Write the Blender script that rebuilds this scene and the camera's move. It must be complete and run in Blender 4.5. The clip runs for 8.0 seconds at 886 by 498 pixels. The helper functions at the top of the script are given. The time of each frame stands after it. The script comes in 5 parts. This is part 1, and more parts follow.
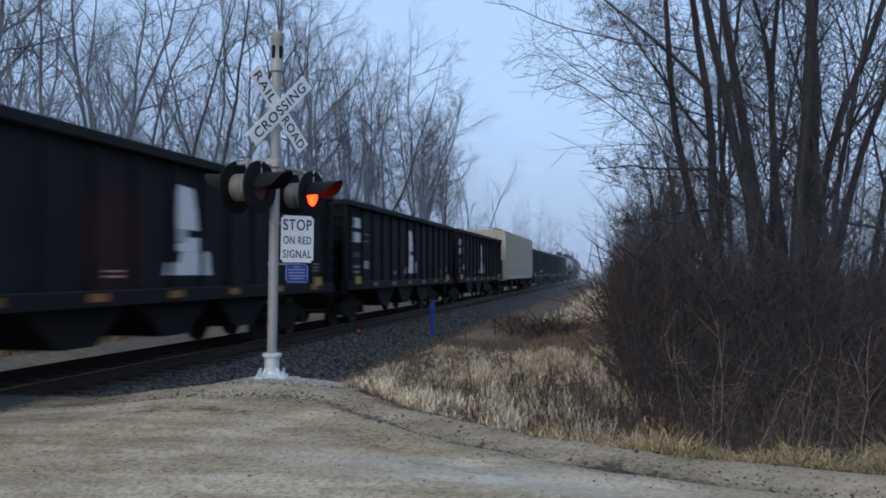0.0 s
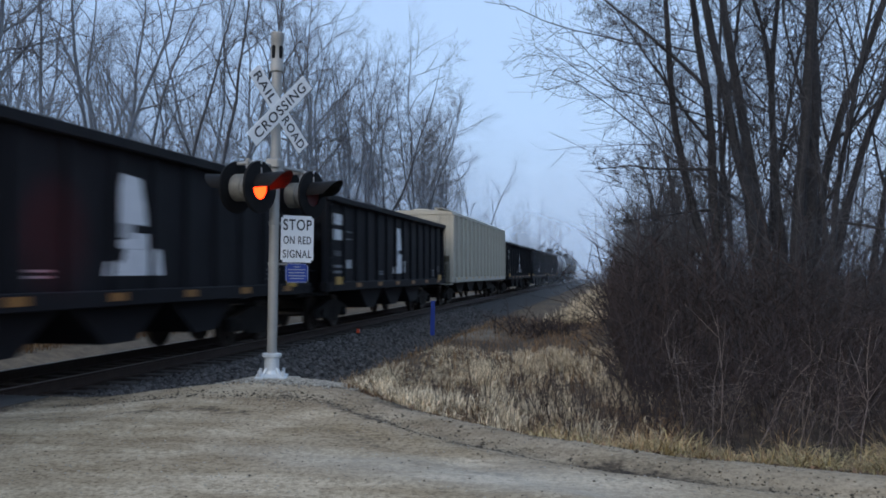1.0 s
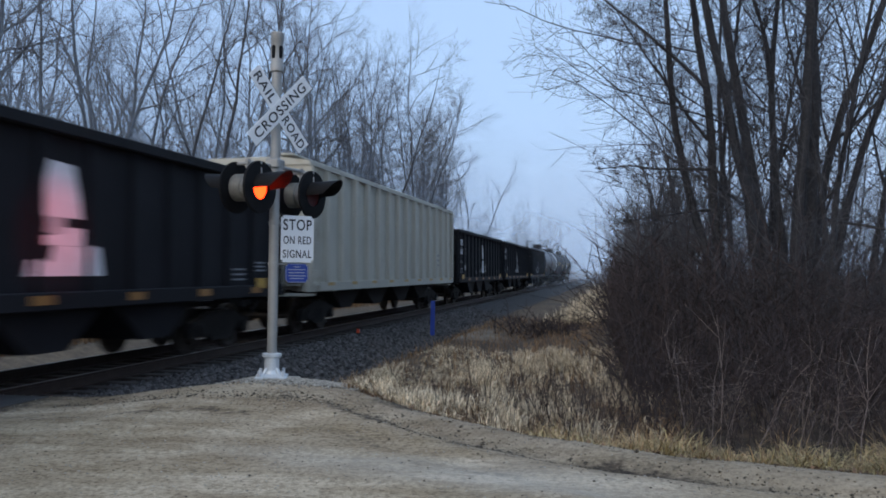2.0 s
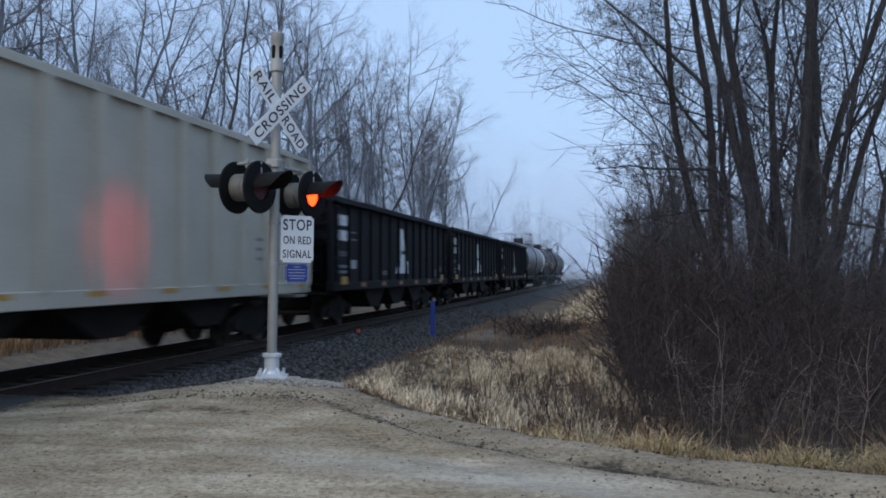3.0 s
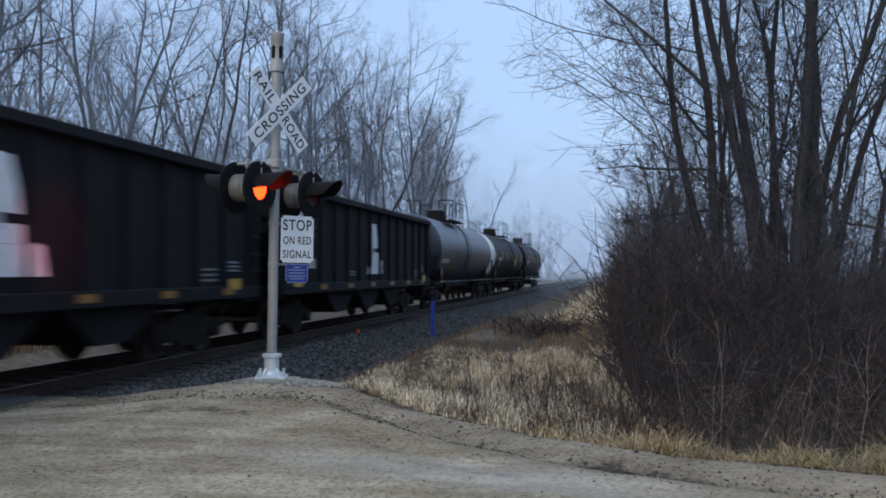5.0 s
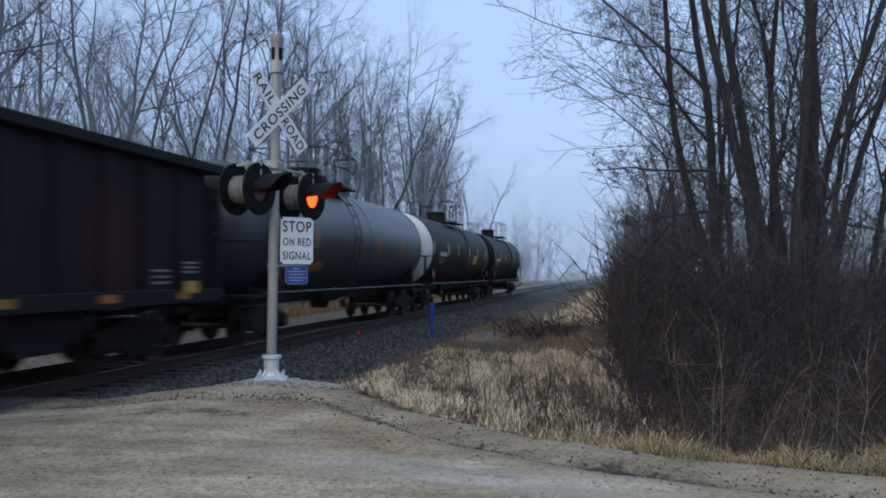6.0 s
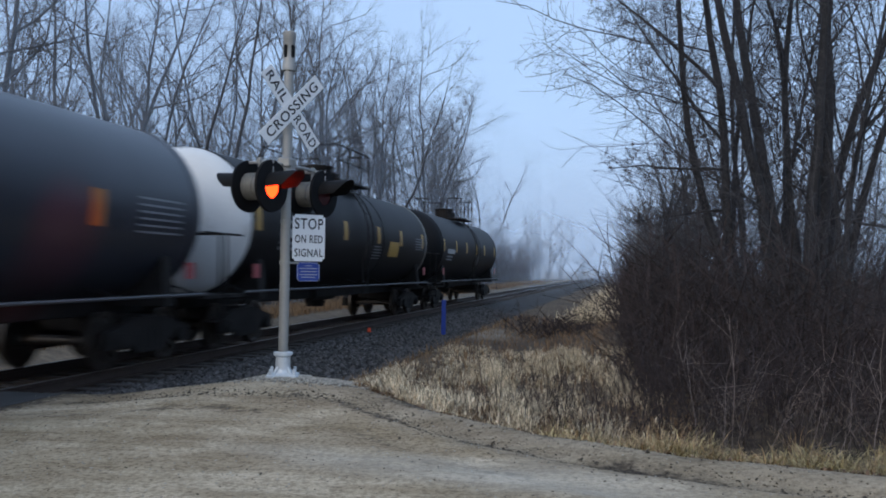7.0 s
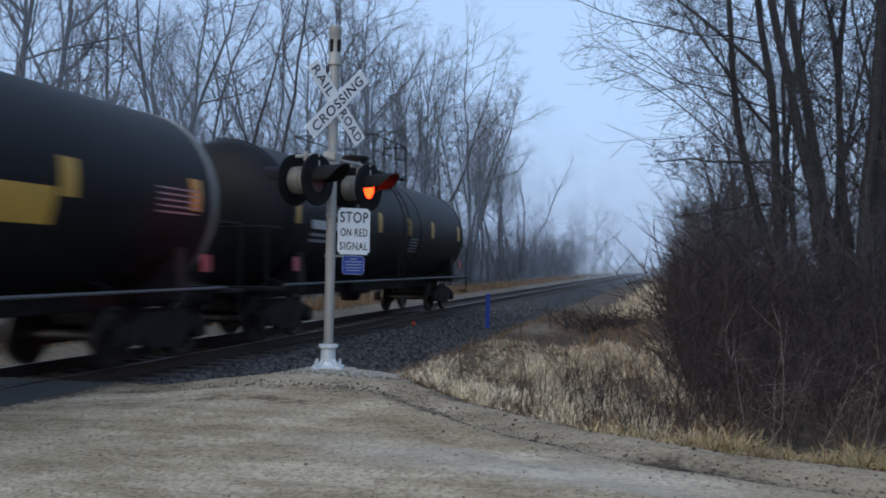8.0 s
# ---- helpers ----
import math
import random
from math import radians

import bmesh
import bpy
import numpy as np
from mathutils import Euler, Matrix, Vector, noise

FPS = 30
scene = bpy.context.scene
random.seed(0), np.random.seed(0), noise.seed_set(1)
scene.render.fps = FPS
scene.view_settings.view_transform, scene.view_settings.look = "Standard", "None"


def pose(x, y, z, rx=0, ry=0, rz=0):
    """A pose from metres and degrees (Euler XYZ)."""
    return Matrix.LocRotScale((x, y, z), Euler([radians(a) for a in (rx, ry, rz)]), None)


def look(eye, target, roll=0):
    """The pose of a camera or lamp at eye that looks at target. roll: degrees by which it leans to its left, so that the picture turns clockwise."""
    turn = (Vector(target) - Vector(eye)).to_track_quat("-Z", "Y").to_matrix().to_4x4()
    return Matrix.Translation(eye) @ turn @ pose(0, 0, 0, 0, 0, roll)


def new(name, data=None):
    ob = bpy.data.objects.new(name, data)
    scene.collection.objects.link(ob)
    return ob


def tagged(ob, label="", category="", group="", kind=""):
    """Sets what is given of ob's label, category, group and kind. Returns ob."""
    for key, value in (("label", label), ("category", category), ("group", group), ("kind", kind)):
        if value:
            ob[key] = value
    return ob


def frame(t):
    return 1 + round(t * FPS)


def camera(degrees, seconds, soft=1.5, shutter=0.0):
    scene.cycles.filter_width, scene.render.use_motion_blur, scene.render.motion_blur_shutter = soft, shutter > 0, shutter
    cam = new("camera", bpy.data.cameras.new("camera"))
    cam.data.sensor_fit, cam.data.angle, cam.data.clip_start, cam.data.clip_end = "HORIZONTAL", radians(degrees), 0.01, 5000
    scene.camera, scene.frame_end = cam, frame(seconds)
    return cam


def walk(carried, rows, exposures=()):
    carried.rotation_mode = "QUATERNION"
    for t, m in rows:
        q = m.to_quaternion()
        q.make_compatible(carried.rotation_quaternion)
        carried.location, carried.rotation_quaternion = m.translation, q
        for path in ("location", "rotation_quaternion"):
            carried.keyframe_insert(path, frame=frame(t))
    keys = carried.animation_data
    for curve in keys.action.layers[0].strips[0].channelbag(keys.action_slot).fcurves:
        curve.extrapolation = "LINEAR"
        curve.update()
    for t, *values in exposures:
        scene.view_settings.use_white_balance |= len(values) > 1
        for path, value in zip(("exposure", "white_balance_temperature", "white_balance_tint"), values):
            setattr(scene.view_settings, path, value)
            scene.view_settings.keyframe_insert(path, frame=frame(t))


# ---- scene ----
# ---- camera ----
EYE = (0.0, 0.0, 1.57)          # metres above the rail tops, which lie at z = 0
cam = camera(54.6, 8.0, soft=1.8, shutter=0.55)
walk(cam, [(t, pose(*EYE, rx, ry, rz)) for t, rx, ry, rz in [
    (0.0, 91.515, 0.0, 11.5), (2.4, 91.515, 0.0, 11.5), (4.7, 91.515, 0.0, 11.5), (5.3, 91.57, 0.02, 11.48),
    (6.0, 91.626, 0.03, 11.476), (6.5, 91.597, -0.02, 11.635), (7.0, 91.466, -0.19, 12.24),
    (7.5, 91.179, -0.40, 13.51), (8.0, 91.031, -0.47, 15.194)]])

# ---- sky and light: a foggy, overcast winter dusk ----
world = bpy.data.worlds.new("overcast_sky")
scene.world = world
world.use_nodes = True
wn = world.node_tree.nodes
wl = world.node_tree.links
sky = wn.new("ShaderNodeTexSky")
sky.sky_type, sky.sun_disc = "NISHITA", False
sky.sun_elevation, sky.sun_rotation = radians(24), radians(200)
sky.air_density, sky.dust_density, sky.ozone_density = 1.3, 4.0, 2.0
veil = wn.new("ShaderNodeMix")
veil.data_type = "RGBA"
veil.inputs[0].default_value = 0.90
veil.inputs[7].default_value = (2.40, 3.45, 5.25, 1.0)   # the even cloud layer
wl.new(sky.outputs[0], veil.inputs[6])
wl.new(veil.outputs[2], wn["Background"].inputs[0])
wn["Background"].inputs[1].default_value = 0.200
sun = new("sun", bpy.data.lights.new("sun", "SUN"))
sun.data.energy, sun.data.angle, sun.data.color = 1.2, radians(50), (1.0, 0.90, 0.76)
sun.matrix_basis = look((-8, -22, 12), (0, 0, 0))
scene.view_settings.exposure = 0.0

# ---- mesh helpers ----
TRACK_X = -8.8                  # centre line of the track, which runs along y
SPEED = 18.1                    # metres a second, towards -y


def link_mesh(name, verts, faces, material, parent=None, label="", smooth=False):
    me = bpy.data.meshes.new(name)
    me.from_pydata(verts, [], faces)
    me.materials.append(material)
    if smooth:
        me.polygons.foreach_set("use_smooth", [True] * len(me.polygons))
    me.update()
    ob = new(name, me)
    ob.parent = parent
    return tagged(ob, label)


def part(name, bm, material, parent, label="", smooth=False):
    """Links a bmesh as one mesh object under a thing or a part."""
    bmesh.ops.recalc_face_normals(bm, faces=bm.faces)
    me = bpy.data.meshes.new(name)
    bm.to_mesh(me)
    bm.free()
    me.materials.append(material)
    if smooth:
        me.polygons.foreach_set("use_smooth", [True] * len(me.polygons))
        me.set_sharp_from_angle(angle=radians(40))
    ob = new(name, me)
    ob.parent = parent
    return tagged(ob, label)


def holder(name, m, label, category, group="", kind=""):
    ob = new(name)
    ob.matrix_basis = m
    return tagged(ob, label, category, group, kind)


def box(bm, x0, x1, y0, y1, z0, z1, bevel=0.0):
    got = bmesh.ops.create_cube(bm, size=1.0)["verts"]
    for v in got:
        v.co = ((x0 + x1) / 2 + v.co.x * (x1 - x0), (y0 + y1) / 2 + v.co.y * (y1 - y0), (z0 + z1) / 2 + v.co.z * (z1 - z0))
    if bevel:
        edges = list({e for v in got for e in v.link_edges})
        bmesh.ops.bevel(bm, geom=edges, offset=bevel, segments=1, affect="EDGES")
    return bm


def rod(bm, a, b, r0, r1=None, sides=8):
    a, b = Vector(a), Vector(b)
    m = Matrix.Translation((a + b) / 2) @ (b - a).to_track_quat("Z", "Y").to_matrix().to_4x4()
    bmesh.ops.create_cone(bm, cap_ends=True, segments=sides, radius1=r0, radius2=r0 if r1 is None else r1, depth=(b - a).length, matrix=m)
    return bm


def tube(bm, points, r, sides=6):
    """One bent tube through the points, which lie in a plane of constant y."""
    points = [Vector(p) for p in points]
    rings = []
    for k, p in enumerate(points):
        d = (points[min(k + 1, len(points) - 1)] - points[max(k - 1, 0)]).normalized()
        u = Vector((0, 1, 0))
        v = d.cross(u).normalized()
        rings.append([bm.verts.new(p + r * (math.cos(a) * u + math.sin(a) * v)) for a in (2 * math.pi * q / sides for q in range(sides))])
    for lo, hi in zip(rings, rings[1:]):
        for k in range(sides):
            bm.faces.new((lo[k], lo[(k + 1) % sides], hi[(k + 1) % sides], hi[k]))
    bm.faces.new(rings[0][::-1])
    bm.faces.new(rings[-1])
    return bm


def prism(bm, outline, axis, lo, hi):
    """A closed outline of 2D points, drawn out along an axis ("x": points are y, z; "y": x, z; "z": x, y)."""
    def at(p, h):
        return {"x": (h, p[0], p[1]), "y": (p[0], h, p[1]), "z": (p[0], p[1], h)}[axis]
    a = [bm.verts.new(at(p, lo)) for p in outline]
    b = [bm.verts.new(at(p, hi)) for p in outline]
    n = len(outline)
    bm.faces.new(a)
    bm.faces.new(b[::-1])
    for i in range(n):
        bm.faces.new((a[i], b[i], b[(i + 1) % n], a[(i + 1) % n]))
    return bm


def lathe(bm, rings, axis_m=None, sides=24):
    """Rings of (radius, height) about z, closed at both ends, then moved by axis_m."""
    axis_m = axis_m or Matrix()
    loops = []
    for r, h in rings:
        loops.append([bm.verts.new(axis_m @ Vector((r * math.cos(2 * math.pi * k / sides), r * math.sin(2 * math.pi * k / sides), h))) for k in range(sides)])
    for lo, hi in zip(loops, loops[1:]):
        for k in range(sides):
            bm.faces.new((lo[k], lo[(k + 1) % sides], hi[(k + 1) % sides], hi[k]))
    bm.faces.new(loops[0][::-1])
    bm.faces.new(loops[-1])
    return bm


# ---- materials ----
def material(name, color, rough=0.8, metal=0.0, spread=0.25, scale=6.0, bump=0.15, fine=60.0, second=None, mix_at=0.5, random_tone=0.0, spec=0.5):
    """A surface with a coarse and a fine variation of its colour, relief, and a second colour in worn patches."""
    ma = bpy.data.materials.new(name)
    ma.use_nodes = True
    n, l = ma.node_tree.nodes, ma.node_tree.links
    bsdf = n["Principled BSDF"]
    bsdf.inputs["Roughness"].default_value, bsdf.inputs["Metallic"].default_value = rough, metal
    bsdf.inputs["Specular IOR Level"].default_value = spec
    co = n.new("ShaderNodeTexCoord")
    big, small = n.new("ShaderNodeTexNoise"), n.new("ShaderNodeTexNoise")
    big.inputs["Scale"].default_value, small.inputs["Scale"].default_value = scale, fine
    big.inputs["Detail"].default_value, small.inputs["Detail"].default_value = 5, 3
    l.new(co.outputs["Object"], big.inputs["Vector"])
    l.new(co.outputs["Object"], small.inputs["Vector"])
    ramp = n.new("ShaderNodeValToRGB")
    dark = [c * (1 - spread) for c in color]
    light = [min(1, c * (1 + spread)) for c in color]
    ramp.color_ramp.elements[0].color, ramp.color_ramp.elements[1].color = (*dark, 1), (*light, 1)
    ramp.color_ramp.elements[0].position, ramp.color_ramp.elements[1].position = 0.3, 0.7
    blend = n.new("ShaderNodeMath")
    blend.operation = "MULTIPLY_ADD"
    blend.inputs[1].default_value = 0.4
    half = n.new("ShaderNodeMath")
    half.operation = "MULTIPLY"
    half.inputs[1].default_value = 0.6
    l.new(big.outputs["Fac"], half.inputs[0])
    l.new(small.outputs["Fac"], blend.inputs[0])
    l.new(half.outputs[0], blend.inputs[2])
    l.new(blend.outputs[0], ramp.inputs[0])
    out = ramp.outputs[0]
    if second:
        worn = n.new("ShaderNodeTexNoise")
        worn.inputs["Scale"].default_value, worn.inputs["Detail"].default_value, worn.inputs["Roughness"].default_value = scale * 0.6, 8, 0.7
        l.new(co.outputs["Object"], worn.inputs["Vector"])
        gate = n.new("ShaderNodeValToRGB")
        gate.color_ramp.elements[0].position, gate.color_ramp.elements[1].position = mix_at, mix_at + 0.12
        l.new(worn.outputs["Fac"], gate.inputs[0])
        mx = n.new("ShaderNodeMix")
        mx.data_type = "RGBA"
        mx.inputs[7].default_value = (*second, 1)
        l.new(gate.outputs[0], mx.inputs[0])
        l.new(out, mx.inputs[6])
        out = mx.outputs[2]
    if random_tone:
        info, hsv, span = n.new("ShaderNodeNewGeometry"), n.new("ShaderNodeHueSaturation"), n.new("ShaderNodeMapRange")
        span.inputs[3].default_value, span.inputs[4].default_value = 1 - random_tone, 1 + random_tone
        l.new(info.outputs["Random Per Island"], span.inputs[0])
        l.new(span.outputs[0], hsv.inputs["Value"])
        l.new(out, hsv.inputs["Color"])
        out = hsv.outputs[0]
    l.new(out, bsdf.inputs["Base Color"])
    if bump:
        bp = n.new("ShaderNodeBump")
        bp.inputs["Strength"].default_value, bp.inputs["Distance"].default_value = bump, 0.02
        l.new(blend.outputs[0], bp.inputs["Height"])
        l.new(bp.outputs[0], bsdf.inputs["Normal"])
    return ma


def glow(name, color, strength):
    ma = bpy.data.materials.new(name)
    ma.use_nodes = True
    b = ma.node_tree.nodes["Principled BSDF"]
    b.inputs["Base Color"].default_value = (*color, 1)
    b.inputs["Emission Color"].default_value = (*color, 1)
    b.inputs["Emission Strength"].default_value = strength
    return ma


HOPPER_BLACK = material("black_car_paint", (0.0095, 0.0093, 0.0115), 0.75, 0, 0.35, 1.2, 0.1, 30, second=(0.015, 0.011, 0.009), mix_at=0.58, spec=0.22)
HOPPER_GREY = material("grey_car_paint", (0.45, 0.42, 0.345), 0.6, 0, 0.14, 1.1, 0.08, 30, second=(0.30, 0.255, 0.19), mix_at=0.57)
TANK_GREY = material("blue_grey_tank_paint", (0.028, 0.033, 0.044), 0.36, 0, 0.2, 0.9, 0.04, 25, second=(0.025, 0.026, 0.03), mix_at=0.6, spec=0.45)
TANK_BLACK = material("black_tank_paint", (0.0088, 0.0088, 0.0102), 0.55, 0, 0.35, 0.9, 0.04, 25, second=(0.014, 0.012, 0.011), mix_at=0.6, spec=0.17)
TANK_WHITE = material("white_tank_paint", (0.66, 0.66, 0.65), 0.5, 0, 0.1, 1.2, 0.05, 25, second=(0.45, 0.41, 0.36), mix_at=0.6)
BAND_GREY = material("pale_band_paint", (0.15, 0.145, 0.13), 0.5, 0, 0.2, 2, 0.05)
MARK_WHITE = material("stencil_white", (0.72, 0.72, 0.72), 0.6, 0, 0.15, 5, 0.0, second=(0.42, 0.42, 0.43), mix_at=0.6)
MARK_PALE = material("worn_stencil_paint", (0.42, 0.42, 0.42), 0.6, 0, 0.2, 5, 0.0, second=(0.25, 0.25, 0.26), mix_at=0.55)
MARK_GREY = material("stencil_grey", (0.21, 0.215, 0.23), 0.6, 0, 0.2, 5, 0.0)
MARK_YELLOW = material("reflective_yellow", (0.45, 0.26, 0.045), 0.5, 0, 0.25, 4, 0.0, second=(0.22, 0.13, 0.04), mix_at=0.58)
MARK_ORANGE = material("reflective_orange", (0.27, 0.125, 0.03), 0.5, 0, 0.25, 4, 0.0)
MARK_RED = material("placard_red", (0.33, 0.06, 0.065), 0.5, 0, 0.15, 5, 0.0)
RAIL_GREY = material("dull_grey_pipe_paint", (0.075, 0.077, 0.082), 0.6, 0, 0.25, 3, 0.0)
STEEL_DARK = material("dark_running_gear", (0.0175, 0.0155, 0.0145), 0.8, 0.0, 0.4, 5, 0.2, spec=0.2)
WHEEL_STEEL = material("worn_wheel_steel", (0.05, 0.042, 0.036), 0.5, 0.7, 0.3, 8, 0.15)
RAIL_STEEL = material("rusty_rail_side", (0.055, 0.038, 0.03), 0.65, 0.5, 0.3, 6, 0.2)
RAIL_TOP = material("polished_rail_head", (0.35, 0.35, 0.36), 0.3, 1.0, 0.15, 8, 0.05)
TIE_WOOD = material("creosoted_tie", (0.045, 0.036, 0.030), 0.9, 0, 0.4, 9, 0.5)
STONE = material("ballast_stone", (0.066, 0.061, 0.058), 0.9, 0, 0.35, 20, 0.3, random_tone=0.85)
PALE_STONE = material("pale_limestone_gravel", (0.31, 0.285, 0.24), 0.9, 0, 0.25, 20, 0.3, random_tone=0.45)
MUD_CLOD = material("mud_clod", (0.062, 0.049, 0.035), 0.95, 0, 0.35, 20, 0.4, random_tone=0.4)
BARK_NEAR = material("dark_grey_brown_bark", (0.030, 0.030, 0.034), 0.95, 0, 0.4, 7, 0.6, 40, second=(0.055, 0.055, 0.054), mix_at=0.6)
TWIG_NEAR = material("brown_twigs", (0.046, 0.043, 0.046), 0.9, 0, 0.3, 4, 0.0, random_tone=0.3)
# far trees: grey bark and twigs with the distance haze put into paler colour
BARK_WOOD = material("hazed_grey_bark", (0.072, 0.072, 0.078), 0.95, 0, 0.35, 3, 0.4, 30)
TWIG_WOOD = material("hazed_grey_brown_twigs", (0.092, 0.086, 0.088), 0.9, 0, 0.3, 2, 0.0, random_tone=0.3)
BRUSH = material("red_brown_brush_stems", (0.035, 0.0245, 0.0235), 0.9, 0, 0.3, 3, 0.0, random_tone=0.85)
BRUSH_PALE = material("bleached_dead_stems", (0.17, 0.135, 0.12), 0.9, 0, 0.3, 3, 0.0, random_tone=0.4)
DRY_GRASS = material("dry_straw_grass", (0.60, 0.49, 0.335), 0.85, 0, 0.3, 0.6, 0.0, 8, random_tone=0.8)
TAN_GRASS = material("red_tan_grass", (0.22, 0.135, 0.070), 0.85, 0, 0.35, 0.6, 0.0, 8, random_tone=0.45)
TAN_STRAW = material("matted_tan_straw", (0.36, 0.24, 0.125), 0.85, 0, 0.35, 0.8, 0.0, 8, random_tone=0.5)
GREEN_GRASS = material("yellow_green_grass", (0.32, 0.25, 0.12), 0.85, 0, 0.35, 0.8, 0.0, 8, random_tone=0.65)
DEAD_LEAF = material("dead_leaf", (0.16, 0.10, 0.06), 0.9, 0, 0.4, 5, 0.0, random_tone=0.5)
GALVANISED = material("weathered_galvanised_mast", (0.30, 0.295, 0.28), 0.5, 0.3, 0.15, 4, 0.05, second=(0.30, 0.29, 0.27), mix_at=0.6)
ALU_PAINT = material("aluminium_paint", (0.62, 0.65, 0.67), 0.45, 0.3, 0.12, 8, 0.1, second=(0.42, 0.43, 0.43), mix_at=0.62)
SIGN_WHITE = material("white_sign_sheeting", (0.72, 0.73, 0.74), 0.45, 0, 0.06, 3, 0.02, second=(0.6, 0.6, 0.58), mix_at=0.64)
SIGN_BLACK = material("black_sign_ink", (0.012, 0.012, 0.014), 0.6, 0, 0.1, 4, 0.0)
SIGN_BLUE = material("blue_sign_sheeting", (0.008, 0.035, 0.24), 0.45, 0, 0.1, 4, 0.02)
POST_BLUE = material("blue_marker_plastic", (0.010, 0.04, 0.27), 0.5, 0, 0.2, 6, 0.05)
LAMP_BLACK = material("matt_black_lamp_paint", (0.009, 0.009, 0.010), 0.7, 0, 0.25, 6, 0.08, spec=0.15)
LAMP_GREY = material("grey_lamp_casting", (0.17, 0.165, 0.15), 0.55, 0.2, 0.3, 6, 0.1, second=(0.30, 0.29, 0.26), mix_at=0.6)
LENS_DARK = material("added_unlit_red_shutter", (0.055, 0.006, 0.006), 0.3, 0, 0.1, 6, 0.0)
LAMP_RED = glow("lit_red_lamp", (1.0, 0.028, 0.004), 10.0)
MARKER_RED = material("red_reflector", (0.75, 0.08, 0.03), 0.4, 0, 0.1, 6, 0.0)
PLANK = material("crossing_asphalt", (0.042, 0.040, 0.038), 0.85, 0, 0.3, 3, 0.3)


def ground_material():
    """Road gravel, pale shoulder stone, ballast, leaf mould and straw, mixed by the sheet's own masks."""
    ma = bpy.data.materials.new("ground_surface")
    ma.use_nodes = True
    n, l = ma.node_tree.nodes, ma.node_tree.links
    bsdf = n["Principled BSDF"]
    bsdf.inputs["Roughness"].default_value = 0.92
    bsdf.inputs["Specular IOR Level"].default_value = 0.25
    co = n.new("ShaderNodeTexCoord")

    def grain(scale, detail, lo, hi, a=0.3, b=0.7, stretch=None):
        t, r = n.new("ShaderNodeTexNoise"), n.new("ShaderNodeValToRGB")
        t.inputs["Scale"].default_value, t.inputs["Detail"].default_value, t.inputs["Roughness"].default_value = scale, detail, 0.65
        if stretch:
            mp = n.new("ShaderNodeMapping")
            mp.inputs["Rotation"].default_value, mp.inputs["Scale"].default_value = (0, 0, radians(stretch[0])), (stretch[1], stretch[2], 1)
            l.new(co.outputs["Object"], mp.inputs[0])
            l.new(mp.outputs[0], t.inputs["Vector"])
        else:
            l.new(co.outputs["Object"], t.inputs["Vector"])
        r.color_ramp.elements[0].position, r.color_ramp.elements[1].position = a, b
        r.color_ramp.elements[0].color, r.color_ramp.elements[1].color = (*lo, 1), (*hi, 1)
        l.new(t.outputs["Fac"], r.inputs[0])
        return r.outputs[0], t.outputs["Fac"]

    def mix(fac, a, b, mode="MIX"):
        m = n.new("ShaderNodeMix")
        m.data_type, m.blend_type = "RGBA", mode
        if isinstance(fac, float):
            m.inputs[0].default_value = fac
        else:
            l.new(fac, m.inputs[0])
        l.new(a, m.inputs[6])
        l.new(b, m.inputs[7])
        return m.outputs[2]

    def mask(name):
        at = n.new("ShaderNodeAttribute")
        at.attribute_name = name
        return at.outputs["Fac"]

    streak, _ = grain(1.0, 6, (0.33, 0.255, 0.17), (0.58, 0.48, 0.355), 0.36, 0.66, (-20, 0.55, 1.5))
    blotch, _ = grain(0.6, 6, (0.70, 0.66, 0.58), (1.12, 1.12, 1.12), 0.36, 0.62)
    pebble, _ = grain(22, 7, (0.55, 0.53, 0.50), (1.18, 1.18, 1.17), 0.34, 0.56)
    grit, grit_h = grain(75, 4, (0.70, 0.69, 0.67), (1.22, 1.22, 1.22), 0.3, 0.72)
    road = mix(1.0, mix(1.0, mix(1.0, streak, blotch, "MULTIPLY"), pebble, "MULTIPLY"), grit, "MULTIPLY")
    mud, _ = grain(9.0, 8, (0.030, 0.022, 0.015), (0.15, 0.112, 0.074), 0.38, 0.66)
    track, _ = grain(2.2, 7, (0.86, 0.84, 0.81), (1.07, 1.07, 1.07), 0.38, 0.62, (-14, 0.35, 2.4))
    road = mix(1.0, road, track, "MULTIPLY")
    soak, _ = grain(3.0, 6, (0.13, 0.105, 0.075), (0.25, 0.205, 0.15), 0.36, 0.64, (-14, 0.5, 2.0))
    part_way = n.new("ShaderNodeMath")
    part_way.operation = "MULTIPLY"
    part_way.inputs[1].default_value = 0.5
    l.new(mask("soaked"), part_way.inputs[0])
    road = mix(part_way.outputs[0], road, soak)
    _, crumb = grain(13.0, 8, (0, 0, 0), (1, 1, 1))
    rough_edge, clip = n.new("ShaderNodeMath"), n.new("ShaderNodeMapRange")
    rough_edge.operation = "MULTIPLY_ADD"
    rough_edge.inputs[1].default_value = 1.5
    l.new(crumb, rough_edge.inputs[0])
    l.new(mask("mud"), rough_edge.inputs[2])
    clip.inputs[1].default_value, clip.inputs[2].default_value = 1.12, 1.5
    l.new(rough_edge.outputs[0], clip.inputs[0])
    road = mix(clip.outputs[0], road, mud)
    # damp patch: part of its wet sheen is put into this paler colour
    sheen_tone, _ = grain(1.6, 7, (0.40, 0.36, 0.295), (0.60, 0.55, 0.47), 0.36, 0.64, (-14, 0.4, 2.5))
    thin = n.new("ShaderNodeMath")
    thin.operation = "MULTIPLY"
    thin.inputs[1].default_value = 0.4
    l.new(mask("damp"), thin.inputs[0])
    road = mix(thin.outputs[0], road, sheen_tone)
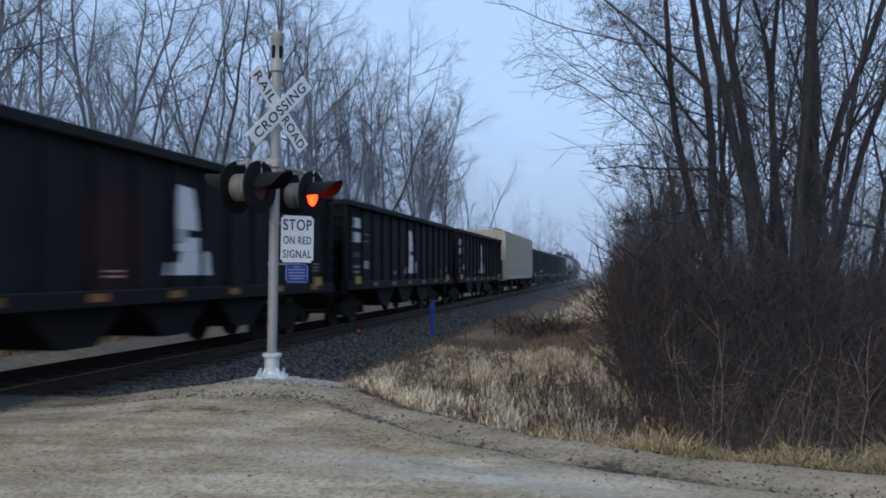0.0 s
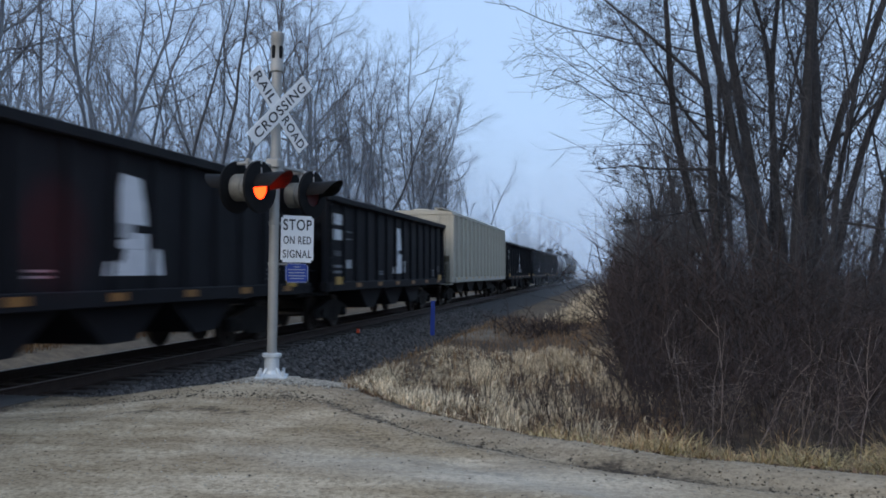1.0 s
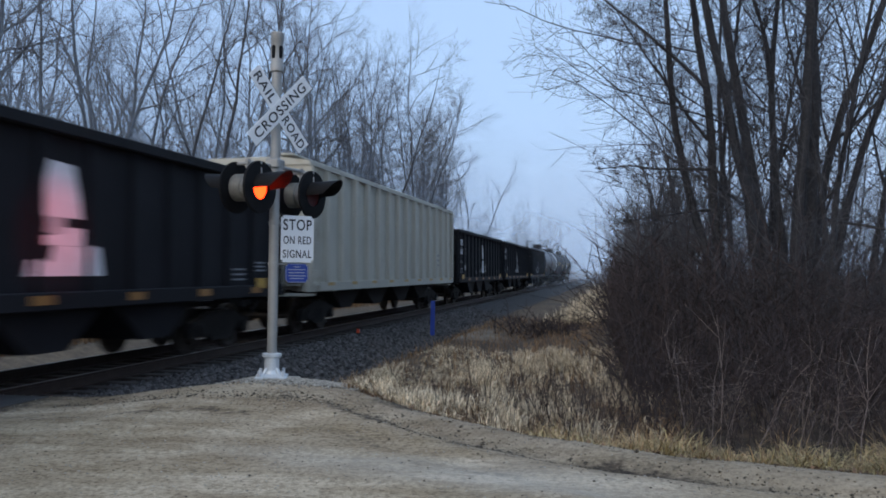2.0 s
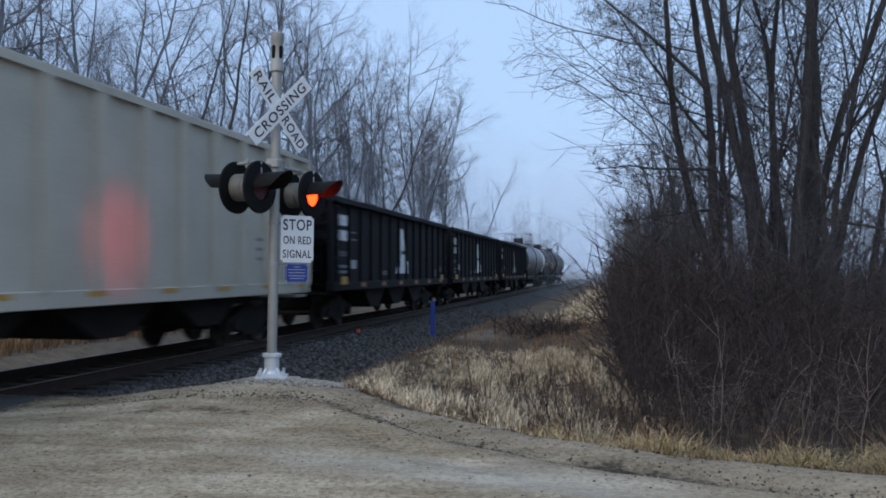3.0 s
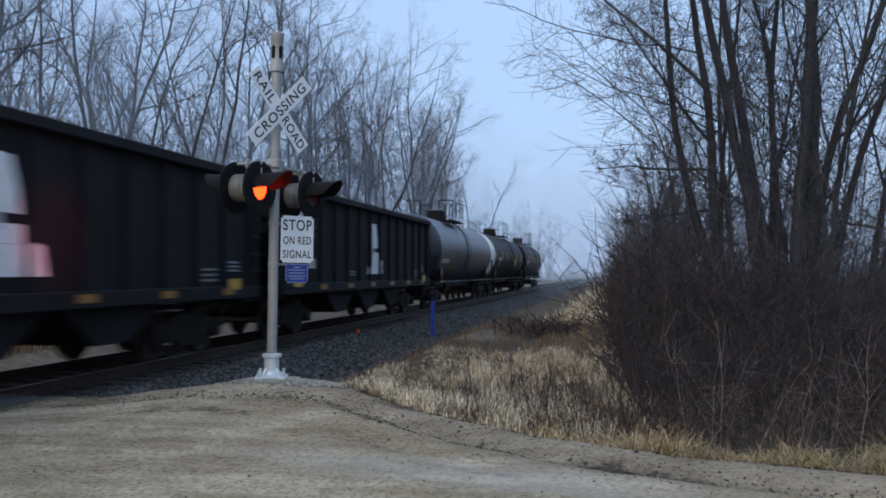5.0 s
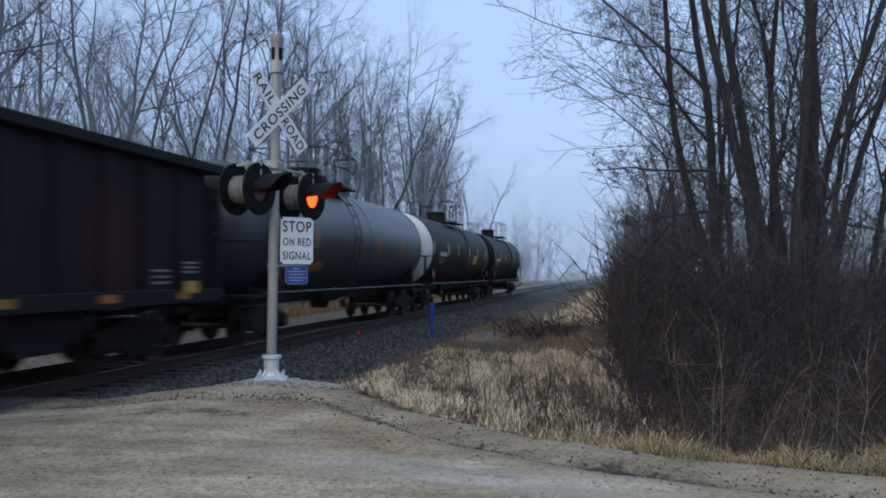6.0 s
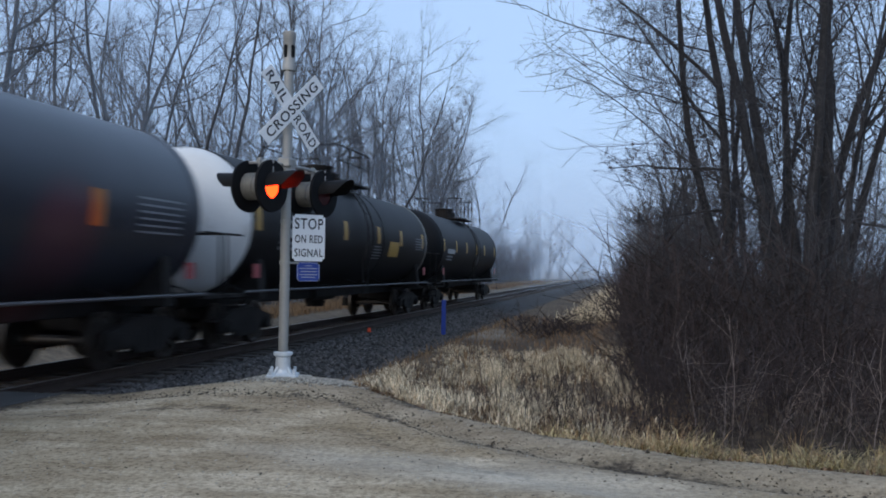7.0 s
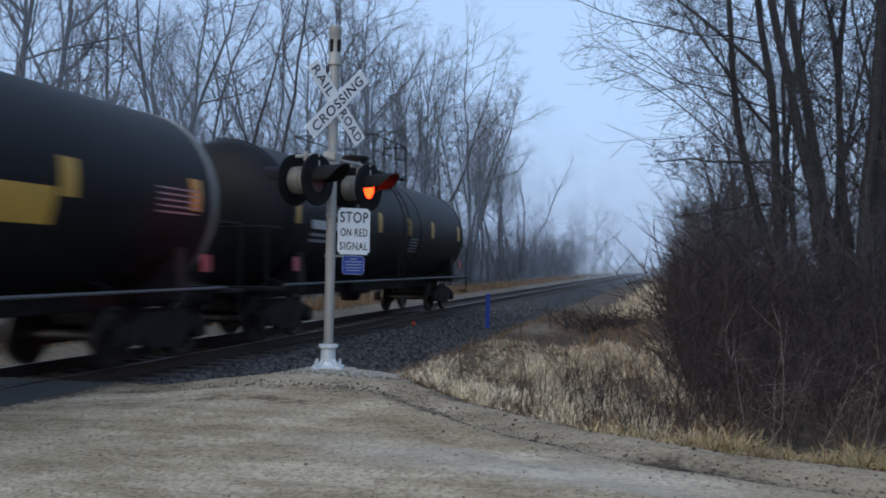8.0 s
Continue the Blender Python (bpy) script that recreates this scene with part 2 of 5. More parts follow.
    gloss = n.new("ShaderNodeMapRange")
    gloss.inputs[3].default_value, gloss.inputs[4].default_value = 0.92, 0.74
    l.new(mask("damp"), gloss.inputs[0])
    l.new(gloss.outputs[0], bsdf.inputs["Roughness"])
    pale, _ = grain(38, 3, (0.14, 0.13, 0.112), (0.40, 0.375, 0.33), 0.35, 0.65)
    road = mix(mask("pale"), road, pale)
    stones, stone_h = grain(24, 3, (0.014, 0.013, 0.0125), (0.078, 0.074, 0.070), 0.33, 0.7)
    mould, _ = grain(4.0, 8, (0.030, 0.022, 0.016), (0.11, 0.078, 0.050), 0.34, 0.68)
    straw, _ = grain(5.0, 8, (0.045, 0.031, 0.020), (0.20, 0.14, 0.083), 0.38, 0.68)
    c = mix(mask("straw"), mould, straw)
    c = mix(mask("ballast"), c, stones)
    c = mix(mask("road"), c, road)
    l.new(c, bsdf.inputs["Base Color"])
    add = n.new("ShaderNodeMath")
    l.new(grit_h, add.inputs[0])
    l.new(stone_h, add.inputs[1])
    bp = n.new("ShaderNodeBump")
    bp.inputs["Strength"].default_value, bp.inputs["Distance"].default_value = 0.55, 0.02
    l.new(add.outputs[0], bp.inputs["Height"])
    l.new(bp.outputs[0], bsdf.inputs["Normal"])
    return ma


# ---- the ground: one sheet from the road to the horizon ----
def wave(x, y, s, seed):
    """Smooth noise on arrays: a few crossed sines of uneven pitch, between -1 and 1."""
    rng = np.random.default_rng(seed)
    out = np.zeros(np.shape(x))
    for k in range(7):
        a, q, ph = rng.uniform(0, 6.28), s * rng.uniform(0.6, 1.9), rng.uniform(0, 6.28)
        out += np.sin((x * np.cos(a) + y * np.sin(a)) * q + ph)
    return out / 4.0


def ramp01(v, a, b):
    t = np.clip((v - a) / (b - a), 0, 1)
    return t * t * (3 - 2 * t)


def road_edge(x):
    """The y of the gravel road's far edge at x."""
    near = 7.97 - 0.42 * x + 0.08 * x * x
    right = 7.63 - 0.26 * (x - 1.0)
    left = 10.05 + 0.0 * x
    return np.where(x > 1.0, right, np.where(x < -3.1, left, near))


def ground_masks(x, y):
    e = road_edge(x) + 0.22 * wave(x, y, 2.2, 3) + 0.1 * wave(x, y, 9, 4)
    road = ramp01(e - y, -0.12, 0.12)
    off = np.abs(x - TRACK_X)
    bal = ramp01(3.3 - 0.45 * np.exp(-((y - 12.5) / 3.5) ** 2) + 0.25 * wave(x, y, 1.4, 5) + 0.12 * wave(x, y, 6, 15) - off, -0.1, 0.3) * (1 - road)
    d_mast = np.hypot((x + 4.1) * 0.62, (y - 10.5 + 0.12 * (x + 4.1)) * 2.1)
    pale = ramp01(1.05 + 0.25 * wave(x, y, 4, 6) - d_mast, 0.0, 0.5)
    along, across = x + 0.9, y - 6.45 + 0.24 * (x + 0.9)
    damp = ramp01(1.0 + 0.35 * wave(along * 0.5, across * 2.0, 2.4, 13) - np.hypot(along * 0.42, across * 1.35), 0, 0.7)
    # small wet spot, its bright sheen painted with the pale colour
    pale = np.maximum(pale, 0.75 * ramp01(0.6 + 0.3 * wave(x, y, 6, 13) - np.hypot((x + 0.43) * 2.0, (y - 6.2 + 0.2 * (x + 0.43)) * 6.0), 0, 0.5))
    far_strip = ramp01(off - 2.4, 0, 0.5) * ramp01(5.0 - off, 0, 0.4) * (x < TRACK_X)
    pale = np.maximum(pale, far_strip * 0.5)
    slick = np.hypot((x + 4.3) * 0.7, (y - 26.5) * 0.28)
    pale = np.maximum(pale, ramp01(0.9 + 0.2 * wave(x, y, 3, 7) - slick, 0, 0.6) * 0.55)
    road = np.maximum(road, np.maximum(pale * (d_mast < 2), far_strip * 0.3))
    road = np.maximum(road, pale * (slick < 1.4))
    rut = e - y
    lane = rut + 0.16 * wave(x, y, 1.0, 8)
    mud = np.exp(-((lane - 0.85) / 0.19) ** 2) + np.exp(-((lane - 0.1) / 0.22) ** 2) + 0.7 * np.exp(-((lane - 1.75) / 0.16) ** 2) + 0.35 * np.exp(-((lane - 3.4) / 0.3) ** 2)
    mud = np.maximum(0.85 * mud * (0.35 + 0.65 * np.clip(wave(x, y, 3.0, 9) + 0.6, 0, 1)), 0.35 * ramp01(wave(x * 0.5, y, 1.8, 10), 0.75, 1.1))
    # dark soil by the rails, with the shade of deck and train painted in
    mud = np.maximum(mud, 0.9 * ramp01(2.35 + 0.3 * wave(x, y, 2, 12) - off, 0, 0.8))
    soaked = ramp01(1.15 + 0.35 * wave(x, y, 1.6, 16) - lane, 0, 0.6) * (1 - 0.55 * ramp01(-x, 2.0, 4.0))
    straw = ramp01(wave(x, y, 0.8, 11) + 0.9 - 0.7 * ramp01(x, -0.6, 0.6) - 1.3 * ramp01(y, 18, 22) * ramp01(-x, 0.8, 1.8) * (1 - ramp01(y, 34, 42)), 0.2, 0.8)
    return road, bal, pale, np.clip(mud, 0, 1), straw, damp, soaked


def ground_height(x, y):
    e = road_edge(x)
    off = np.abs(x - TRACK_X)
    road = ramp01(e - y, -0.5, 0.35)
    rut = e - y
    road_z = 0.015 + 0.03 * wave(x, y, 0.7, 21) + 0.010 * wave(x, y, 5, 22) + 0.018 * np.exp(-((rut - 0.35) / 0.16) ** 2) - 0.075 * np.exp(-((rut - 0.85) / 0.2) ** 2) - 0.03 * np.exp(-((rut - 1.75) / 0.2) ** 2)
    road_z = road_z * ramp01(off, 1.9, 3.2) - 0.012 * (1 - ramp01(off, 1.9, 3.2))
    bed = -0.20 - 0.42 * ramp01(off, 1.5, 3.7) - 0.04
    field = -0.38 + 0.022 * wave(x, y, 0.5, 23) + 0.015 * wave(x, y, 2.5, 24) + 0.20 * ramp01(x, -1.0, 2.5) - 0.12 * np.exp(-((x + 2.6) / 1.0) ** 2)
    field = np.where(x < TRACK_X - 3.4, -0.30 + 0.05 * wave(x, y, 0.5, 25) + 0.0 * x, field)
    away = ramp01(off, 3.2, 4.4)
    land = bed * (1 - away) + field * away
    z = land * (1 - road) + road_z * road
    mound = np.exp(-(((x + 4.4) / np.where(x > -4.4, 3.0, 2.4)) ** 2 + ((y - 10.45) / np.where(y < 10.45, 2.6, 0.8)) ** 2)) * ramp01(off, 2.2, 4.2)
    z = z * (1 - 0.97 * mound) + 0.215 * mound
    return z


def build_ground():
    def steps(a, lo, hi, b, fine, grow):
        mid = list(np.arange(lo, hi + 1e-6, fine))
        out, s, v = [], fine, hi
        while v < b:
            s *= grow
            v += s
            out.append(min(v, b))
        back, s, v = [], fine, lo
        while v > a:
            s *= grow
            v -= s
            back.append(max(v, a))
        return np.array(back[::-1] + mid + out)
    xs = steps(-1500, -10, 6, 1500, 0.12, 1.16)
    ys = steps(-1500, 3.5, 22, 2500, 0.12, 1.08)
    gx, gy = np.meshgrid(xs, ys)
    gz = ground_height(gx, gy)
    verts = np.stack([gx.ravel(), gy.ravel(), gz.ravel()], 1)
    w, h = len(xs), len(ys)
    i = (np.arange(h - 1)[:, None] * w + np.arange(w - 1)[None, :]).ravel()
    faces = np.stack([i, i + 1, i + 1 + w, i + w], 1)
    ob = link_mesh("ground", verts.tolist(), faces.tolist(), ground_material(), smooth=True)
    for name, values in zip(("road", "ballast", "pale", "mud", "straw", "damp", "soaked"), ground_masks(gx, gy)):
        at = ob.data.attributes.new(name, "FLOAT", "POINT")
        at.data.foreach_set("value", values.ravel().astype(np.float32))
    tagged(ob, "muddy gravel road, dark ballast and straw-covered soil", "ground", kind="structure")


build_ground()


# ---- the track ----
def build_track():
    track = holder("railway_track", pose(TRACK_X, 0, 0), "single railway track of rusty rails on dark wooden ties", "railway track", kind="structure")
    profile = [(-0.075, -0.18), (0.075, -0.18), (0.075, -0.165), (0.012, -0.15), (0.010, -0.05), (0.034, -0.04), (0.036, -0.004), (-0.036, -0.004), (-0.034, -0.04), (-0.010, -0.05), (-0.012, -0.15), (-0.075, -0.165)]
    for side in (-1, 1):
        rail = part("rail", prism(bmesh.new(), [(side * 0.753 + x, z) for x, z in profile], "y", -60, 420), RAIL_STEEL, track)
        part("rail_head", box(bmesh.new(), side * 0.753 - 0.028, side * 0.753 + 0.028, -60, 420, -0.003, 0.001), RAIL_TOP, rail, "polished steel running surface")
    tie = part("tie", box(bmesh.new(), -1.3, 1.3, -0.115, 0.115, -0.34, -0.178, 0.012), TIE_WOOD, track)
    tie.matrix_basis = pose(0, 10.3, 0)
    for k in range(1, 290):
        t = tie.copy()
        scene.collection.objects.link(t)
        t.matrix_basis = pose(random.uniform(-0.03, 0.03), 10.3 + 0.52 * k, random.uniform(-0.012, 0.004), 0, 0, random.uniform(-1, 1))
    rest = bmesh.new()
    for k in range(290, 560):
        box(rest, -1.3, 1.3, 10.3 + 0.52 * k - 0.115, 10.3 + 0.52 * k + 0.115, -0.34, -0.178)
    tagged(part("far_ties", rest, TIE_WOOD, track), kind="stuff")
    deck = holder("level_crossing_deck", pose(TRACK_X, 0, 0), "dark asphalt level crossing deck between the rails", "crossing deck", kind="structure")
    for x0, x1 in ((-1.75, -0.80), (-0.66, 0.66), (0.80, 1.75)):
        part("panel", box(bmesh.new(), x0, x1, 1.0, 9.7, -0.17, -0.006, 0.01), PLANK, deck)


build_track()


# ---- running gear shared by all cars ----
WHEELS = []


def truck(car, y, spec):
    """A two-axle bogie at y in its car: side frames and bolster, with rolling wheelsets under it."""
    bm = bmesh.new()
    for s in (-1, 1):
        x = s * 1.0
        outline = [(-1.22, 0.34), (-1.22, 0.60), (-0.95, 0.66), (-0.42, 0.80), (0.42, 0.80), (0.95, 0.66), (1.22, 0.60), (1.22, 0.34), (1.02, 0.34), (1.0, 0.50), (0.78, 0.52), (0.40, 0.24), (-0.40, 0.24), (-0.78, 0.52), (-1.0, 0.50), (-1.02, 0.34)]
        prism(bm, outline, "x", x - 0.07, x + 0.07)
        for k in (-0.2, 0.0, 0.2):
            rod(bm, (x * 1.02, k, 0.30), (x * 1.02, k, 0.60), 0.065, sides=10)
        for a in (-0.89, 0.89):
            rod(bm, (s * 0.98, a, 0.46), (s * 1.14, a, 0.46), 0.13, sides=12)
    box(bm, -1.0, 1.0, -0.22, 0.22, 0.55, 0.84, 0.02)
    tr = part("truck", bm, STEEL_DARK, car)
    tr.matrix_basis = pose(0, y, 0)
    for a in (-0.89, 0.89):
        bm = bmesh.new()
        turn = Matrix.Rotation(radians(90), 4, "Y")
        for s in (-1, 1):
            off = Matrix.Translation((s * 0.753, 0, 0)) @ turn
            lathe(bm, [(0.30, -0.065), (0.455, -0.065), (0.46, 0.05), (0.40, 0.055), (0.36, 0.02), (0.16, 0.03), (0.13, 0.06)], off, 28)
        rod(bm, (-1.0, 0, 0), (1.0, 0, 0), 0.08, sides=12)
        for k in range(4):
            c, sn = math.cos(k * math.pi / 2) * 0.26, math.sin(k * math.pi / 2) * 0.26
            rod(bm, (0.76, c, sn), (0.83, c, sn), 0.03, sides=6)
        ws = part("wheelset", bm, WHEEL_STEEL, tr, smooth=True)
        ws.matrix_basis = pose(0, a, 0.46)
        WHEELS.append((ws, a))
    return tr


def couplers(car, half):
    for s in (-1, 1):
        bm = bmesh.new()
        box(bm, -0.11, 0.11, min(s * half, s * (half - 0.6)), max(s * half, s * (half - 0.6)), 0.76, 0.96, 0.02)
        box(bm, -0.19, 0.17, min(s * (half - 0.16), s * (half + 0.10)), max(s * (half - 0.16), s * (half + 0.10)), 0.72, 1.0, 0.04)
        rod(bm, (0.25, s * (half - 0.5), 0.85), (0.22, s * (half - 0.02), 0.5), 0.03, sides=6)
        part("coupler", bm, STEEL_DARK, car)


def ladder(car, x, y, z0, z1, width, facing, n, mat):
    """Two stiles with rungs, on a side ("x") or an end ("y") of a car; width along the car or across it."""
    bm = bmesh.new()
    for d in (-1, 1):
        a, b = ((x, y + d * width / 2), (x - 0.08, y + d * width / 2)) if facing == "x" else ((x + d * width / 2, y), (x + d * width / 2, y + 0.08))
        rod(bm, (*a, z0 - 0.15), (*a, z1 + 0.1), 0.013, sides=5)
        for z in (z0 - 0.1, z1 + 0.05):
            rod(bm, (*a, z), (*b, z), 0.013, sides=5)
    lad = part("ladder", bm, mat, car)
    bm = rod(bmesh.new(), (0, -width / 2, 0), (0, width / 2, 0), 0.014, sides=5)
    rung = part("rung", bm, mat, lad)
    for k in range(n):
        r = rung if k == 0 else rung.copy()
        if k:
            scene.collection.objects.link(r)
        r.matrix_basis = pose(x, y, z0 + (z1 - z0) * k / (n - 1), 0, 0, 0 if facing == "x" else 90)


def plate(name, car, x, y0, y1, z0, z1, mat, label="", skew=0.0):
    """A flat painted or stuck-on mark on the side that faces +x; skew leans its top."""
    bm = bmesh.new()
    prism(bm, [(y0, z0), (y1, z0), (y1 - skew, z1), (y0 + skew, z1)], "x", x, x + 0.006)
    return part(name, bm, mat, car, label)


# ---- open-top hopper cars ----
def hopper_car(bays=3):
    half, top, sill = 7.6, 3.57, 1.20
    car = holder("hopper_car", Matrix(), "black ribbed open-top steel hopper car with white stencilled marks", "freight car", "cars of the train")
    for s in (-1, 1):
        x0, x1 = sorted((s * 1.40, s * 1.45))
        part("side_sheet", box(bmesh.new(), x0, x1, -half + 0.05, half - 0.05, sill, top - 0.1), HOPPER_BLACK, car)
        y0, y1 = sorted((s * half * 0.99, s * (half - 0.04) * 0.99))
        part("end_sheet", box(bmesh.new(), -1.40, 1.40, y0, y1, 2.35, top - 0.1), HOPPER_BLACK, car)
        part("slope_sheet", prism(bmesh.new(), [(s * (half - 0.06), 2.38), (s * (half - 0.14), 2.38), (s * (half - 3.1), 1.02), (s * (half - 2.9), 1.02)], "x", -1.40, 1.40), HOPPER_BLACK, car)
    for k in range(bays):                               # chutes under the floor
        c = (k - (bays - 1) / 2) * 2.75
        part("discharge_chute", prism(bmesh.new(), [(c - 1.32, 1.12), (c + 1.32, 1.12), (c + 0.42, 0.48), (c - 0.42, 0.48)], "x", -1.32, 1.32), HOPPER_BLACK, car)
    part("centre_sill", box(bmesh.new(), -0.3, 0.3, -half, half, 0.84, 1.1), STEEL_DARK, car)
    for s in (-1, 1):
        bm = bmesh.new()
        x0, x1 = sorted((s * 1.38, s * 1.62))
        box(bm, x0, x1, -half, half, top - 0.17, top, 0.02)
        part("top_chord", bm, HOPPER_BLACK, car)
        bm = bmesh.new()
        x0, x1 = sorted((s * 1.38, s * 1.60))
        box(bm, x0, x1, -half, half, sill - 0.14, sill + 0.10, 0.015)
        part("side_sill", bm, HOPPER_BLACK, car)
    for s in (-1, 1):
        part("end_chord", box(bmesh.new(), -1.40, 1.40, min(s * half, s * (half + 0.08)), max(s * half, s * (half + 0.08)), top - 0.17, top - 0.02, 0.02), HOPPER_BLACK, car)
        bm = bmesh.new()
        for z in (2.45, 2.80, 3.10):
            box(bm, -1.38, 1.38, min(s * half, s * (half + 0.07)), max(s * half, s * (half + 0.07)), z, z + 0.09)
        part("end_stiffener", bm, HOPPER_BLACK, car)
        for x in (-0.75, 0.75):
            bm = bmesh.new()
            prism(bm, [(s * half * 0.995, 2.40), (s * (half - 0.16) * 0.995, 2.40), (s * (half - 0.16), 1.0), (s * half * 0.995, 1.0)], "x", x - 0.06, x + 0.06)
            part("end_post", bm, HOPPER_BLACK, car)
        part("end_platform", box(bmesh.new(), -1.45, 1.45, min(s * half, s * (half - 0.55)), max(s * half, s * (half - 0.55)), 0.97, 1.03), STEEL_DARK, car)
    rib = None
    for s in (-1, 1):
        for k in range(16):
            y = -half + (0.55 + k * 1.1 if k < 14 else 0.07 if k == 14 else 2 * half - 0.07)
            if rib is None:
                bm = bmesh.new()
                prism(bm, [(-0.075, 0.0), (-0.05, 0.085), (0.05, 0.085), (0.075, 0.0)], "z", sill + 0.08, top - 0.15)
                for v in bm.verts:
                    v.co = (v.co.y, v.co.x, v.co.z)
                rib = part("rib", bm, HOPPER_BLACK, car)
            else:
                r = rib.copy()
                scene.collection.objects.link(r)
            (rib if s == -1 and k == 0 else r).matrix_basis = pose(s * 1.45, y, 0, 0, 0, 0 if s > 0 else 180)
    # marks on the side that is seen; the car's leading end is -y
    pitch, x = 1.1, 1.452
    a = -half + 0.55
    for z0, z1 in ((2.83, 3.12), (2.42, 2.70)):
        plate("reporting_mark", car, x, a + 0.10, a + pitch - 0.09, z0, z1, MARK_WHITE, "white stencilled block")
    for z0, z1 in ((2.10, 2.12), (2.05, 2.07), (2.00, 2.02)):
        plate("stencil_line", car, x, a + 0.14, a + pitch - 0.14, z0, z1, MARK_GREY)
    for z0, z1 in ((1.68, 1.75), (1.53, 1.60)):
        plate("stencil_line", car, x, a + 0.10, a + pitch - 0.10, z0, z1, MARK_GREY, "pale grey stencilled line")
    for z0, z1 in ((2.66, 2.69), (2.46, 2.49)):
        plate("stencil_line", car, x, a + pitch + 0.3, a + 2 * pitch - 0.3, z0, z1, MARK_GREY)
    plate("stencil_panel", car, x, a + pitch + 0.3, a + 2 * pitch - 0.32, 1.66, 1.90, MARK_PALE, "grey stencilled data panel")
    for k, z in ((4, 1.56), (4, 1.48), (11, 1.60), (11, 1.50), (11, 1.40)):
        plate("stencil_line", car, x, a + (k + 0.25) * pitch, a + (k + 0.75) * pitch, z, z + 0.035, MARK_GREY)

    plate("reflective_square", car, 1.602, 6.1, 6.6, sill + 0.03, sill + 0.24, MARK_YELLOW, "yellow reflective square")
    for z in (1.58, 1.66, 1.74):
        plate("stencil_line", car, x, 6.3, 6.85, z, z + 0.035, MARK_GREY)

    def sign_piece(name, outline, mat, face=x, label=""):
        part(name, prism(bmesh.new(), outline, "x", face, face + 0.006), mat, car, label)
    # the emblem: a white figure that widens towards a broad foot, over two panels
    sign_piece("emblem_upper", [(-0.36, 2.30), (0.50, 2.30), (0.44, 2.62), (0.30, 3.03), (-0.20, 3.06), (-0.33, 2.66)], MARK_WHITE, label="white painted emblem piece")
    sign_piece("emblem_neck", [(-0.26, 2.08), (0.14, 2.08), (0.14, 2.296), (-0.26, 2.296)], MARK_PALE)
    sign_piece("emblem_middle", [(-0.37, 1.92), (0.55, 1.92), (0.53, 2.17), (0.02, 2.17), (-0.04, 2.076), (-0.37, 2.03)], MARK_WHITE)
    sign_piece("emblem_lower", [(-0.37, 1.51), (0.57, 1.51), (0.57, 1.916), (-0.10, 1.916), (-0.18, 1.70), (-0.37, 1.70)], MARK_WHITE)
    sign_piece("emblem_foot", [(-0.66, 1.51), (-0.53, 1.51), (-0.53, 1.72), (-0.60, 1.72)], MARK_WHITE)
    sign_piece("emblem_foot", [(-0.497, 1.51), (-0.403, 1.51), (-0.403, 1.74), (-0.497, 1.72)], MARK_WHITE, 1.536)
    sign_piece("emblem_block", [(0.603, 1.51), (0.697, 1.51), (0.697, 1.93), (0.603, 1.94)], MARK_WHITE, 1.536)
    sign_piece("emblem_block", [(0.73, 1.51), (1.02, 1.51), (0.92, 1.92), (0.73, 1.93)], MARK_WHITE)
    for k in (1, 3, 5, 7, 9, 11):
        plate("reflective_strip", car, 1.602, a + (k + 0.75) * pitch, a + (k + 0.75) * pitch + 0.45, sill - 0.06, sill + 0.06, MARK_ORANGE, "faded orange reflective strip")
    plate("reflective_square", car, 1.602, a + 0.08, a + 0.62, sill + 0.03, sill + 0.24, MARK_YELLOW, "yellow reflective square")
    for y, s in ((-half + 0.3, -1), (half - 0.3, 1)):
        ladder(car, 1.60, y, 1.25, 3.30, 0.42, "x", 7, HOPPER_BLACK)
    ladder(car, 1.1, -half - 0.10, 1.25, 3.30, 0.42, "y", 7, HOPPER_BLACK)
    wheel = bmesh.new()
    bmesh.ops.create_cone(wheel, cap_ends=True, segments=16, radius1=0.27, radius2=0.27, depth=0.04, matrix=Matrix.Translation((-0.4, -half - 0.12, 2.2)) @ Matrix.Rotation(radians(90), 4, "X"))
    part("brake_wheel", wheel, STEEL_DARK, car)
    couplers(car, half + 0.42)
    for y in (-half + 1.95, half - 1.95):
        truck(car, y, 0)
    return car


